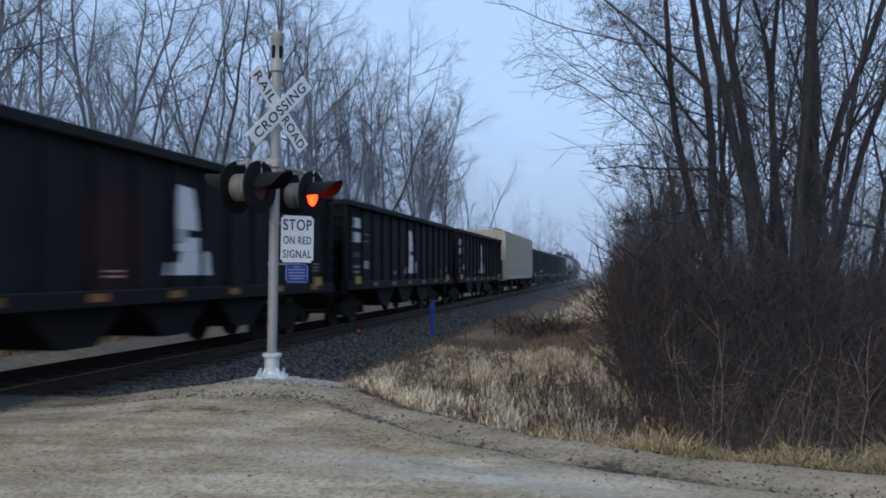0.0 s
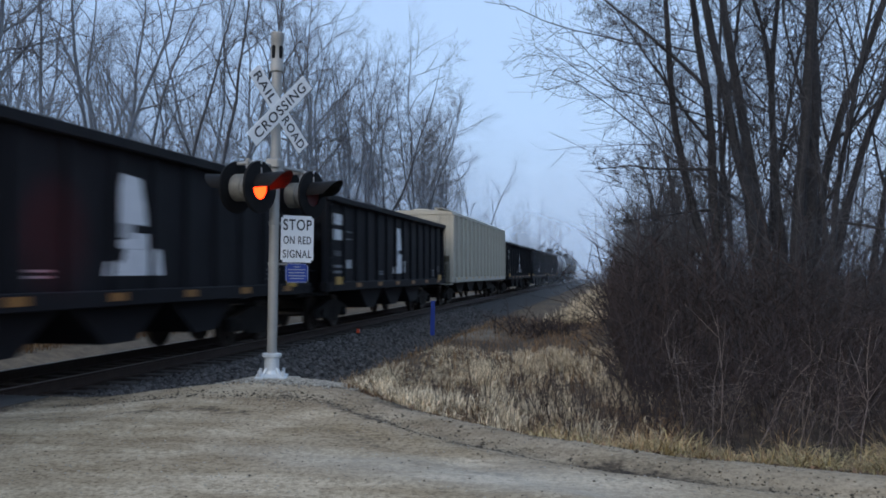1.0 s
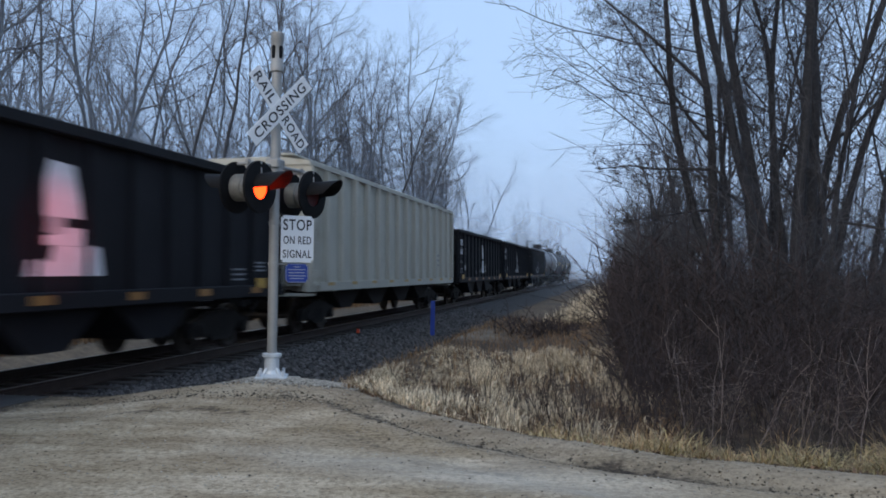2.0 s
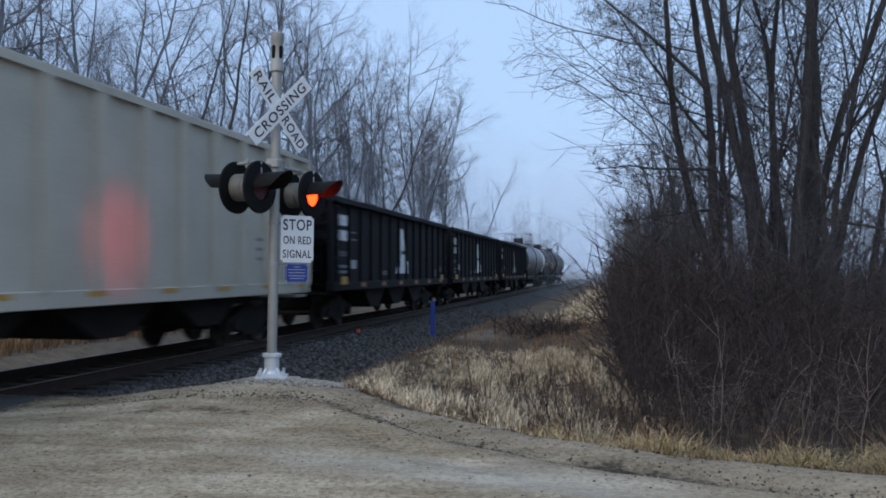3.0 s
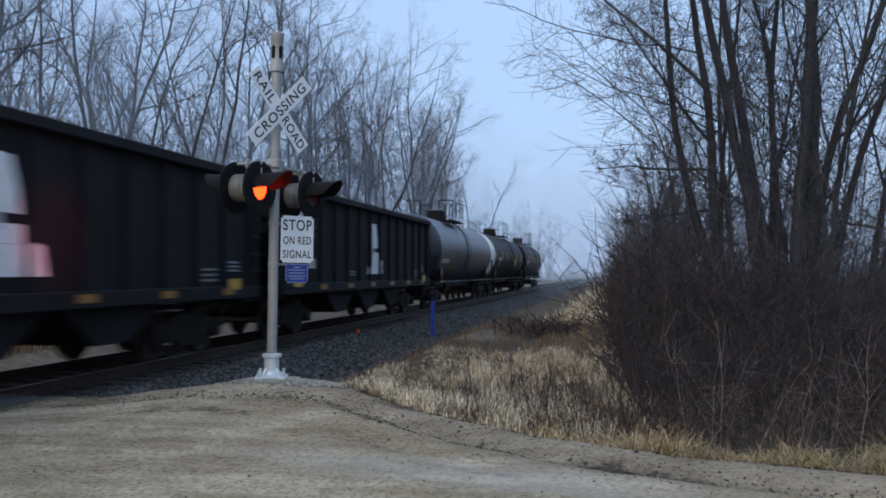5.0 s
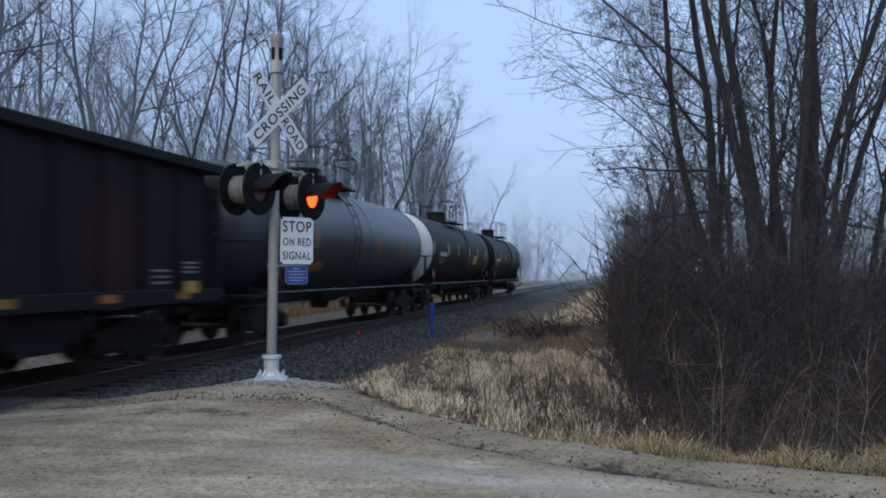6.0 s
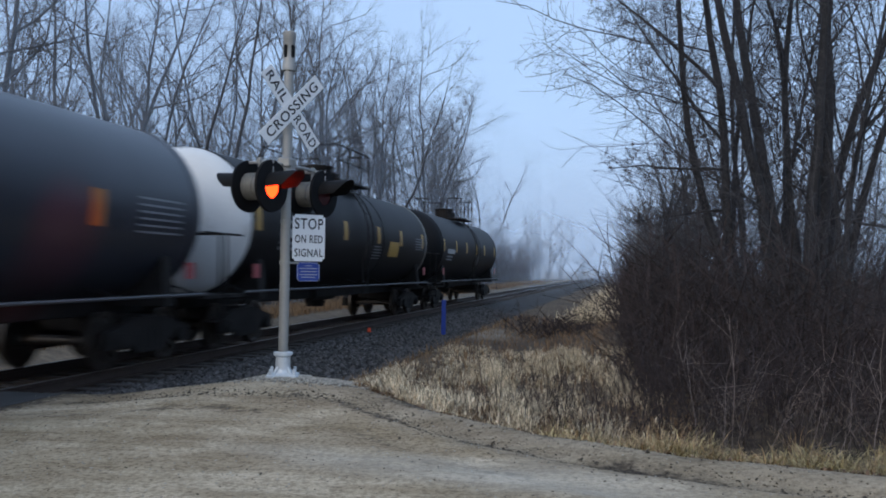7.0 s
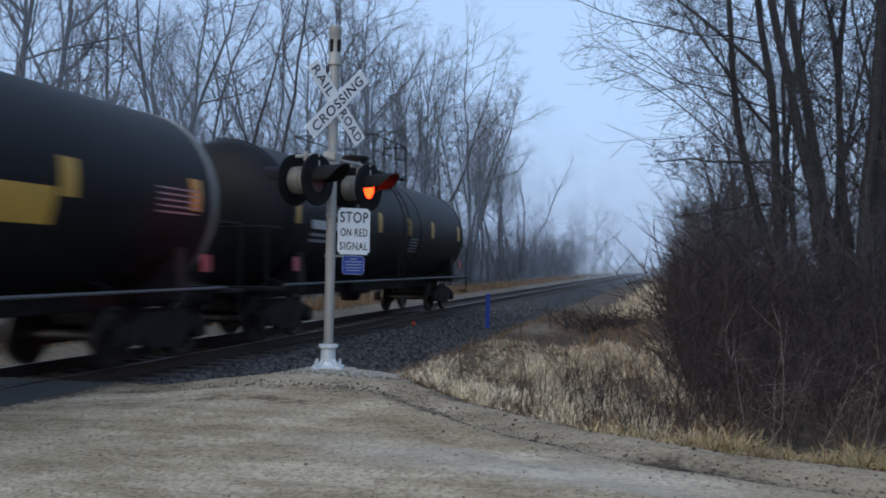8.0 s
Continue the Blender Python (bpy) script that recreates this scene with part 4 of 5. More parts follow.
        n_s, can = 28, []
        for r, h in ((0.157, -0.018), (0.157, -0.17), (0.10, -0.215), (0.10, -0.23), (0.115, -0.23), (0.172, -0.175), (0.172, -0.018)):
            can.append([bm.verts.new((r * math.cos(2 * math.pi * k / n_s), r * math.sin(2 * math.pi * k / n_s), h)) for k in range(n_s)])
        for lo, hi in zip(can, can[1:]):
            for k in range(n_s):
                bm.faces.new((lo[k], lo[(k + 1) % n_s], hi[(k + 1) % n_s], hi[k]))
        bm.faces.new(can[2])
        bm.faces.new(can[4][::-1])
        house = part("housing", put(bm), LAMP_GREY, mast, "grey cast lamp housing", smooth=True)
        bm = lathe(bmesh.new(), [(0.154, -0.034), (0.153, -0.026), (0.12, -0.022), (0.07, -0.019), (0.02, -0.018)], None, 28)
        part("lamp_glass", put(bm), LAMP_RED, house, "glowing red signal glass")
        # the visor: a tube open below, cut back towards its foot
        bm = bmesh.new()
        rows = []
        for k in range(19):
            a = radians(-98 + 196 * k / 18)
            reach = 0.44 - 0.20 * (abs(a) / radians(98)) ** 2
            rows.append([bm.verts.new((-r * math.cos(a), r * math.sin(a), h)) for r, h in ((0.170, 0.0), (0.158, reach), (0.154, reach), (0.165, 0.0))])
        for p, q in zip(rows, rows[1:]):
            for k in range(4):
                bm.faces.new((p[k], p[(k + 1) % 4], q[(k + 1) % 4], q[k]))
        bm.faces.new(rows[0])
        bm.faces.new(rows[-1][::-1])
        bmesh.ops.transform(bm, matrix=Matrix.Translation((0, 0, 0.008)) @ Matrix.Rotation(radians(-4), 4, "Y"), verts=bm.verts)
        part("visor", put(bm), LAMP_BLACK, ring, "black sheet metal visor", smooth=True)
        # two added leaves that part behind the background disc and bare the glass, or close over it
        # made up so that the lamp flashes; their dark red shows an unlit lens
        for hand in (-1, 1):
            bm = bmesh.new()
            arc = [(0.158 * math.cos(k * math.pi / 14), hand * 0.158 * math.sin(k * math.pi / 14)) for k in range(15)]
            prism(bm, arc, "z", -0.002, 0.002)
            leaf = part("added_shutter_leaf", bm, LENS_DARK, house, "added shutter leaf in the dark red of an unlit lens")
            SHUTTERS.append((leaf, m @ Matrix.Translation((0, 0, -0.012)), hand, side))
        rodm = bmesh.new()
        rod(rodm, tuple(base + Vector((0, 0, 0.155))), tuple(base + Vector((0, 0, 0.24))), 0.018, sides=8)
        part("lamp_bracket", rodm, GALVANISED, house)
        if not back:
            bm = bmesh.new()
            bmesh.ops.create_uvsphere(bm, u_segments=10, v_segments=6, radius=0.011, matrix=Matrix.Translation(base - fwd * 0.09 + arm * -0.17))
            part("side_peephole", bm, LAMP_RED, house, "small red side indicator")
        else:
            beam = new("beam", bpy.data.lights.new("beam", "SPOT"))
            beam.data.energy, beam.data.color, beam.data.spot_size, beam.data.spot_blend, beam.data.shadow_soft_size = 120, (1.0, 0.03, 0.03), radians(40), 1.0, 0.002
            q = mast.matrix_basis @ m.translation
            beam.matrix_basis = look(q + fwd * 0.0155, (-7.2, 10.15 if side == "near" else 11.5, 2.1))

    for side in ("near", "far"):
        for back in (False, True):
            lamp(side, back)
    return mast


signal_mast()


# ---- small things beside the track ----
def marker_post():
    g = float(ground_height(np.array([-5.95]), np.array([27.5]))[0])
    post = holder("marker_post", pose(-5.95, 27.5, g, 0, 1.0, 20), "faded blue plastic utility marker post in dry grass", "marker post")
    bm = bmesh.new()
    prism(bm, [(-0.07, -0.02), (0.07, -0.02), (0.062, 0.0), (0.07, 0.02), (-0.07, 0.02), (-0.062, 0.0)], "z", -0.1, 1.12)
    part("blade", bm, POST_BLUE, post)
    part("cap", box(bmesh.new(), -0.074, 0.074, -0.024, 0.024, 1.105, 1.14, 0.01), POST_BLUE, post, "darker blue rounded cap")
    red = holder("track_reflector", pose(-7.32, 23.75, -0.21), "small red reflector standing on the ballast beside the rail", "reflector")
    bm = bmesh.new()
    prism(bm, [(-0.055, 0.02), (0.055, 0.02), (0.03, 0.14), (-0.03, 0.14)], "y", -0.02, 0.02)
    part("reflector", bm, MARKER_RED, red)
    part("foot", box(bmesh.new(), -0.06, 0.06, -0.05, 0.05, -0.12, 0.02), STEEL_DARK, red)


marker_post()


# ---- bare trees ----
def sticks(paths, sides):
    """Tapered tubes along paths of (points, radii): arrays of vertices and of four-cornered faces."""
    verts, faces, base = [], [], 0
    turn = 2 * math.pi * np.arange(sides) / sides
    co, si = np.cos(turn)[None, :, None], np.sin(turn)[None, :, None]
    k = np.arange(sides)
    one = np.stack([k, (k + 1) % sides, (k + 1) % sides + sides, k + sides], 1)
    for pts, rad in paths:
        n = len(pts)
        d = np.empty_like(pts)
        d[:-1] = pts[1:] - pts[:-1]
        d[-1] = d[-2]
        ref = (0.31, 0.95, 0.0) if abs(d[0, 2]) > 0.7 * abs(d[0]).sum() else (0.0, 0.05, 1.0)
        u = np.cross(d, ref)
        u /= np.sqrt((u * u).sum(1))[:, None] + 1e-9
        v = np.cross(d, u)
        v /= np.sqrt((v * v).sum(1))[:, None] + 1e-9
        verts.append((pts[:, None, :] + rad[:, None, None] * (co * u[:, None, :] + si * v[:, None, :])).reshape(-1, 3))
        faces.append((base + sides * np.arange(n - 1)[:, None, None] + one[None]).reshape(-1, 4))
        base += n * sides
    return np.concatenate(verts), np.concatenate(faces)


def quad_mesh(name, verts, faces, mat, smooth=False):
    me = bpy.data.meshes.new(name)
    me.vertices.add(len(verts))
    me.vertices.foreach_set("co", np.asarray(verts, np.float32).ravel())
    me.loops.add(len(faces) * 4)
    me.loops.foreach_set("vertex_index", np.asarray(faces, np.int32).ravel())
    me.polygons.add(len(faces))
    me.polygons.foreach_set("loop_start", np.arange(0, len(faces) * 4, 4, dtype=np.int32))
    me.polygons.foreach_set("use_smooth", np.full(len(faces), smooth))
    me.materials.append(mat)
    me.update(calc_edges=True)
    return me


def limb(rng, start, way, length, r0, r1, n, wobble, lift):
    pts, rad = [np.array(start, float)], [r0]
    d = np.array(way, float)
    d /= np.linalg.norm(d)
    for i in range(n):
        d = d + rng.normal(0, wobble, 3) + np.array((0, 0, lift))
        d /= np.linalg.norm(d)
        pts.append(pts[-1] + d * length / n)
        rad.append(r0 + (r1 - r0) * (i + 1) / n)
    return np.array(pts), np.array(rad)


def grow(seed, height, girth, stems, clear=0.3, levels=(9, 7, 5), spread=0.75, lift=0.08, bends=(6, 3, 1), stout=1.0, bend=0.055, crook=0.14):
    """Limb paths of a bare tree, thick ones and thin ones. stems: the ways in which its main stems rise."""
    rng = np.random.default_rng(seed)
    thick, thin, boles = [], [], []

    def children(path, level, length, count, low):
        pts, rad = path
        n = len(pts) - 1
        for c in range(count):
            s = low + (1 - low) * (c + rng.uniform(0, 1)) / count
            f = min(s * n, n - 1e-3)
            i = int(f)
            p = pts[i] + (pts[i + 1] - pts[i]) * (f - i)
            r = (rad[i] + (rad[i + 1] - rad[i]) * (f - i))
            d = pts[i + 1] - pts[i]
            d = d / (np.linalg.norm(d) + 1e-9)
            side = rng.normal(0, 1, 3)
            side -= d * side.dot(d)
            side /= np.linalg.norm(side) + 1e-9
            way = d * rng.uniform(0.55, 0.95) + side * spread * rng.uniform(0.6, 1.2)
            ln = length * rng.uniform(0.55, 1.15) * (1.15 - 0.65 * s)
            r0 = min(r * 0.62, stout * (0.004 + ln * 0.0085))
            seg = bends[min(level, 2)]
            kid = limb(rng, p, way, ln, r0, max(0.0037, r0 * 0.3), seg, crook, lift)
            (thick if level == 0 else thin).append(kid)
            if level + 1 < len(levels):
                children(kid, level + 1, ln * 0.52, levels[level + 1], 0.15)

    for way, share, at in stems:
        width, rise = girth * (0.55 + 0.45 * share), 0.03
        if at[2] > 1.5 and boles:                       # a great limb springs from the nearest bole
            spots = np.concatenate([p[:-1] + (p[1:] - p[:-1]) * f for p in boles for f in (0.0, 0.25, 0.5, 0.75)])
            at = spots[np.argmin(((spots - np.array(at)) ** 2).sum(1))]
            width, rise = girth * (0.18 + 0.6 * share), 0.0
        st = limb(rng, at, way, height * share, width, 0.012, 13, bend, rise)
        if rise:
            boles.append(st[0])
        thick.append(st)
        children(st, 0, height * share * 0.34, levels[0], clear)
    return thick, thin


def tree_meshes(name, bark, twig, *args, **kw):
    thick, thin = grow(*args, **kw)
    out = []
    for tag, paths, sides, mat in (("trunk", thick, 5, bark), ("crown", thin, 3, twig)):
        out.append(quad_mesh(name + "_" + tag, *sticks(paths, sides), mat, tag == "trunk"))
    return out


def plant(meshes, x, y, label, group, turn, size, name="bare_tree"):
    z = float(ground_height(np.array([x]), np.array([y]))[0]) - 0.08
    t = holder(name, pose(x, y, z, 0, 0, turn) @ Matrix.Scale(size, 4), label, "tree", group)
    for tag, me in zip(("trunk", "crown"), meshes):
        ob = new(tag, me)
        ob.parent = t
    return t


def build_woods():
    rng = np.random.default_rng(5)
    up = (0, 0, 1)
    o = (0, 0, 0)
    kinds = []
    for k in range(7):
        lean = rng.normal(0, 0.06, 2)
        fork = rng.uniform(0.15, 0.3)
        a = rng.uniform(0, 6.28)
        stems = [((lean[0], lean[1], 1), 1.0, o)]
        if k % 2:
            stems = [((lean[0] + fork * math.cos(a), lean[1] + fork * math.sin(a), 1), 0.97, o), ((lean[0] - fork * math.cos(a), lean[1] - fork * math.sin(a), 1), 0.9, o)]
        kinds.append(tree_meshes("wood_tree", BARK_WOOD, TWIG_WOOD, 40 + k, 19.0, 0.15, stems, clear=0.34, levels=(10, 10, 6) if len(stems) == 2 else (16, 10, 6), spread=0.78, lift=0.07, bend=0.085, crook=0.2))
    # the wood beyond the track
    label = "tall bare grey deciduous tree in the wood beyond the track"
    y = 14.0
    n = 0
    while y < 124:
        for row, x in enumerate((-21.5, -25.5)):
            yy = y + rng.uniform(-1.8, 1.8)
            if row and yy < 24:
                n += 1
                continue
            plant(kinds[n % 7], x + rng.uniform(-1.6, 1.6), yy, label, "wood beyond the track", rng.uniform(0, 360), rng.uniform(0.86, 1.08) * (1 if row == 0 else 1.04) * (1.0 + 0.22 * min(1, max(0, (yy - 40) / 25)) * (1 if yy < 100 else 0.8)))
            n += 1
        y += rng.uniform(3.3, 4.8)
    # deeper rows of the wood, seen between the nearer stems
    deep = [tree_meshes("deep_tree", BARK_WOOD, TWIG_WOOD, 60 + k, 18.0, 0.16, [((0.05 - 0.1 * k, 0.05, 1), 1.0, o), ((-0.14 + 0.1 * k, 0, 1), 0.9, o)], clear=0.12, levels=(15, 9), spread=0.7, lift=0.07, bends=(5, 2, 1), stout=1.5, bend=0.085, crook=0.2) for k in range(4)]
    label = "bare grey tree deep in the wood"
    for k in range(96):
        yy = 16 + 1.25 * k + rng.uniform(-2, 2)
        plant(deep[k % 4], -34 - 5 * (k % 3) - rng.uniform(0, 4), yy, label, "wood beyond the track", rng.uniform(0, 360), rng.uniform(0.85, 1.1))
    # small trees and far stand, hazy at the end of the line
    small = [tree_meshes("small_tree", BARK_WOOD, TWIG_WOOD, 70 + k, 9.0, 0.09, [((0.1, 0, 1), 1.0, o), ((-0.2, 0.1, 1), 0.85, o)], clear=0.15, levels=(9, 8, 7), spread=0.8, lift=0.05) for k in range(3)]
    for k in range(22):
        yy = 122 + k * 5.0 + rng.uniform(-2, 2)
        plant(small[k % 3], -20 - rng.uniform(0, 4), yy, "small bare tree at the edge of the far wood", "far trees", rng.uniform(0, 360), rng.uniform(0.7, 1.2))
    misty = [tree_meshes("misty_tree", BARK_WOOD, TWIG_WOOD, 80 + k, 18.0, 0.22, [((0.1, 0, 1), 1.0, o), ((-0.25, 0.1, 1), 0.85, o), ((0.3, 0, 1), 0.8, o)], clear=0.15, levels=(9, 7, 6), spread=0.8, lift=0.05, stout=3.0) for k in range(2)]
    for k, (x, yy, s) in enumerate(((-19, 205, 1.1), (-22, 208, 1.0), (-16.5, 214, 0.95), (-28, 212, 0.95), (-24, 216, 1.05), (-12.5, 228, 0.7))):
        plant(misty[k % 2], x, yy, "tall bare tree standing in the far mist", "far trees", 70 * k, s)
    # the wood on the near side of the track
    dark = [tree_meshes("dark_tree", BARK_NEAR, TWIG_NEAR, 90 + k, 19.0, 0.14, [((0.05, 0, 1), 1.0, o), ((-0.16 + 0.1 * k, 0.1, 1), 0.9, o)], clear=0.3, levels=(10, 8, 8), spread=0.6, lift=0.09) for k in range(3)]
    dark_small = [tree_meshes("dark_small_tree", BARK_NEAR, TWIG_NEAR, 95 + k, 9.0, 0.07, [((0.1, 0, 1), 1.0, o), ((-0.15, 0.1, 1), 0.85, o)], clear=0.15, levels=(9, 8, 7), spread=0.8, lift=0.05) for k in range(2)]
    label = "slender bare tree in the roadside wood"
    y = 15.0
    n = 0
    while y < 150:
        for row, (x0, s) in enumerate(((1.5, 0.42), (4.0, 0.60), (9.0, 0.72))):
            if y > 50 and row > 1:
                continue
            if (row == 0 and y < 26) or (row and y < 40 and n % 2):
                n += 1
                continue
            yy = y + rng.uniform(-1.5, 1.5)
            x = x0 + rng.uniform(-0.6, 1.6) - (0.012 * yy if row < 2 else 0)
            # beyond 40 m the haze-paled bark takes over from the dark one
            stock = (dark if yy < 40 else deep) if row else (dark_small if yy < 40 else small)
            plant(stock[n % len(stock)], x, yy, label, "roadside wood", rng.uniform(0, 360), (s if row else 0.75) * rng.uniform(0.8, 1.15))
            n += 1
        y += rng.uniform(3.4, 5.0)


def big_clump():
    """The many-stemmed old trees at the roadside wood's edge."""
    label = "large dark many-stemmed bare tree behind the brush"
    o = (0, 0, 0)
    # each tree: place, height, girth, and its stems and great limbs: way, share of the height, where it springs from
    sets = [
        (2.55, 20.4, 15.5, 0.135, [((-0.13, -0.05, 1), 1.0, o), ((-0.25, -0.1, 1), 0.9, (0.1, 0, 0)), ((-0.75, -0.25, 0.66), 0.25, (-0.62, -0.2, 4.6)), ((-1.0, -0.2, 0.16), 0.17, (-0.55, -0.2, 4.0)), ((-1.0, -0.3, -0.05), 0.14, (-0.5, -0.2, 3.3)), ((-0.7, 0.1, 0.9), 0.32, (-0.85, -0.2, 5.8))]),
        (3.55, 19.6, 17.0, 0.16, [((-0.10, 0, 1), 1.0, o), ((0.05, 0.1, 1), 1.0, (0.3, 0, 0)), ((-0.22, -0.1, 1), 0.9, (-0.15, 0.1, 0)), ((-0.02, -0.12, 1), 0.9, (0.1, -0.2, 0))]),
        (4.2, 20.2, 17.5, 0.12, [((0.05, 0, 1), 1.0, o), ((0.13, 0.05, 1), 0.85, (0.2, 0.1, 0)), ((-0.06, 0.1, 1), 0.9, (-0.25, 0.2, 0)), ((0.9, -0.2, 0.7), 0.30, (0.25, 0, 4.6)), ((1.0, -0.3, -0.2), 0.24, (0.15, 0, 3.1))]),
        (5.6, 21.6, 16.0, 0.10, [((0.08, 0, 1), 1.0, o), ((0.3, 0.0, 1), 0.8, (0.15, 0, 0.8))]),
        (2.9, 25.5, 14.0, 0.10, [((-0.12, -0.05, 1), 1.0, o), ((0.06, 0, 1), 0.85, (0.15, 0, 0.5))]),
        (4.4, 24.0, 15.0, 0.11, [((-0.16, 0, 1), 0.9, o), ((0.05, 0.1, 1), 1.0, (0.15, 0, 0))]),
    ]
    for k, (x, y, h, girth, stems) in enumerate(sets):
        me = tree_meshes("old_tree", BARK_NEAR, TWIG_NEAR, 210 + k, h, girth, stems, clear=0.17, levels=(17, 11, 8), spread=0.9, lift=0.035, bends=(7, 4, 2), stout=0.48, bend=0.06, crook=0.22)
        plant(me, x, y, label, "old trees at the roadside", 0, 1.0)


build_woods()
big_clump()


# ---- brush, grass and loose stones ----
def stuff(name, verts, faces, mat, label, category):
    ob = link_mesh(name, verts, faces, mat)
    return tagged(ob, label, category, kind="stuff")


def brush(name, seed, places, tall, mat, label, twigs=7, thin=0.006, lean=0.25):
    """Many branched stems in one mesh: a few dozen grown shapes, each turned and sized anew where it stands."""
    rng = np.random.default_rng(seed)
    shapes = []
    for k in range(36):
        st = limb(rng, (0, 0, -0.02), (rng.normal(0, lean), rng.normal(0, lean), 1), 1.0, thin * 1.3 / tall, thin * 0.4 / tall, 4, 0.13, 0.0)
        paths = [st]
        for j in range(twigs):
            i = rng.integers(1, 4)
            f = rng.uniform(0, 1)
            p = st[0][i] * (1 - f) + st[0][i + 1] * f
            paths.append(limb(rng, p, (rng.normal(0, 0.8), rng.normal(0, 0.8), rng.uniform(0.2, 1)), rng.uniform(0.15, 0.4), thin * 0.65 / tall, thin * 0.3 / tall, 1, 0.15, 0.03))
        shapes.append(sticks(paths, 3))
    spots = np.array(places)
    ground = ground_height(spots[:, 0], spots[:, 1])
    verts, faces, base = [], [], 0
    for (x, y, s), z, pick, turn, grow_by in zip(spots, ground, rng.integers(0, 36, len(spots)), rng.uniform(0, 6.28, len(spots)), rng.uniform(0.45, 1.35, len(spots))):
        v, f = shapes[pick]
        h = tall * s * grow_by
        c, sn = math.cos(turn) * h, math.sin(turn) * h
        verts.append(v @ np.array(((c, sn, 0), (-sn, c, 0), (0, 0, h))) + (x, y, z))
        faces.append(f + base)
        base += len(v)
    tagged(new(name, quad_mesh(name, np.concatenate(verts), np.concatenate(faces), mat)), label, "brush", kind="stuff")


def tufts(name, seed, places, tall, width, mat, label, droop=0.5):
    """Single bent blades of grass, each a folded strip of two pieces."""
    rng = np.random.default_rng(seed)
    verts, faces = [], []
    xs = np.array([p[0] for p in places])
    ys = np.array([p[1] for p in places])
    zs = ground_height(xs, ys)
    for (x, y, s), z in zip(places, zs):
        a = rng.uniform(0, 6.28)
        h = tall * s * rng.uniform(0.45, 1.2)
        b = h * droop * rng.uniform(0.2, 1.3)
        c, sn = math.cos(a), math.sin(a)
        w = width * rng.uniform(0.6, 1.3)
        px, py = -sn * w, c * w
        n = len(verts)
        verts += [(x - px, y - py, z - 0.02), (x + px, y + py, z - 0.02), (x + c * b * 0.35 + px * 0.8, y + sn * b * 0.35 + py * 0.8, z + h * 0.62), (x + c * b * 0.35 - px * 0.8, y + sn * b * 0.35 - py * 0.8, z + h * 0.62), (x + c * b, y + sn * b, z + h * rng.uniform(0.75, 1.0))]
        faces += [(n, n + 1, n + 2, n + 3), (n + 3, n + 2, n + 4)]
    stuff(name, verts, faces, mat, label, "grass")


def tussocks(name, seed, centres, blades, tall, reach, width, mat, label, sag=1.0):
    """Tufts of arching blades that spring from a common foot: each blade a strip of three pieces."""
    rng = np.random.default_rng(seed)
    c = np.repeat(np.array(centres, float), blades, axis=0)
    m = len(c)
    turn = rng.uniform(0, 6.28, m)
    out = np.stack([np.cos(turn), np.sin(turn)], 1)
    foot = c[:, :2] + out * (0.06 * c[:, 2] * rng.uniform(0, 1.4, m))[:, None]
    h = tall * c[:, 2] * rng.uniform(0.45, 1.2, m)
    r = reach * c[:, 2] * rng.uniform(0.1, 1.2, m)
    w = width * rng.uniform(0.6, 1.3, m)
    z = ground_height(foot[:, 0], foot[:, 1]) - 0.015
    bow = sag * rng.uniform(0.5, 1.25, m)
    swing = rng.normal(0, 0.5, m)
    verts = np.empty((m, 8, 3))
    for k, (t, thin) in enumerate(((0.0, 0.8), (0.35, 1.0), (0.7, 0.75), (1.0, 0.12))):
        d = np.stack([np.cos(turn + swing * t), np.sin(turn + swing * t)], 1)
        p = foot + d * (r * t ** 1.4)[:, None]
        side = np.stack([-d[:, 1], d[:, 0]], 1) * (w * thin)[:, None]
        up = z + h * (1.75 * t - bow * t * t)
        for s, col in ((-1, 0), (1, 1)):
            verts[:, 2 * k + col, :2] = p + s * side
            verts[:, 2 * k + col, 2] = np.maximum(up, z + 0.005)
    one = np.array([(0, 1, 3, 2), (2, 3, 5, 4), (4, 5, 7, 6)])
    faces = (8 * np.arange(m)[:, None, None] + one[None]).reshape(-1, 4)
    tagged(new(name, quad_mesh(name, verts.reshape(-1, 3), faces, mat)), label, "grass", kind="stuff")


def stones(name, seed, places, size, mat, label, category="gravel"):
    rng = np.random.default_rng(seed)
    verts, faces = [], []
    xs = np.array([p[0] for p in places])
    ys = np.array([p[1] for p in places])
    zs = ground_height(xs, ys)
    for (x, y), z in zip(places, zs):
        n = len(verts)
        s = size * rng.uniform(0.5, 1.5)
        turn = rng.uniform(0, 6.28)
        ring = [(x + s * rng.uniform(0.6, 1.1) * math.cos(turn + k * 1.2566), y + s * rng.uniform(0.6, 1.1) * math.sin(turn + k * 1.2566), z + s * rng.uniform(-0.05, 0.35)) for k in range(5)]
        verts += [*ring, (x + s * rng.uniform(-0.3, 0.3), y + s * rng.uniform(-0.3, 0.3), z + s * rng.uniform(0.55, 0.95)), (x, y, z - s * 0.5)]
        for k in range(5):
            faces += [(n + k, n + (k + 1) % 5, n + 5), (n + (k + 1) % 5, n + k, n + 6)]
    stuff(name, verts, faces, mat, label, category)


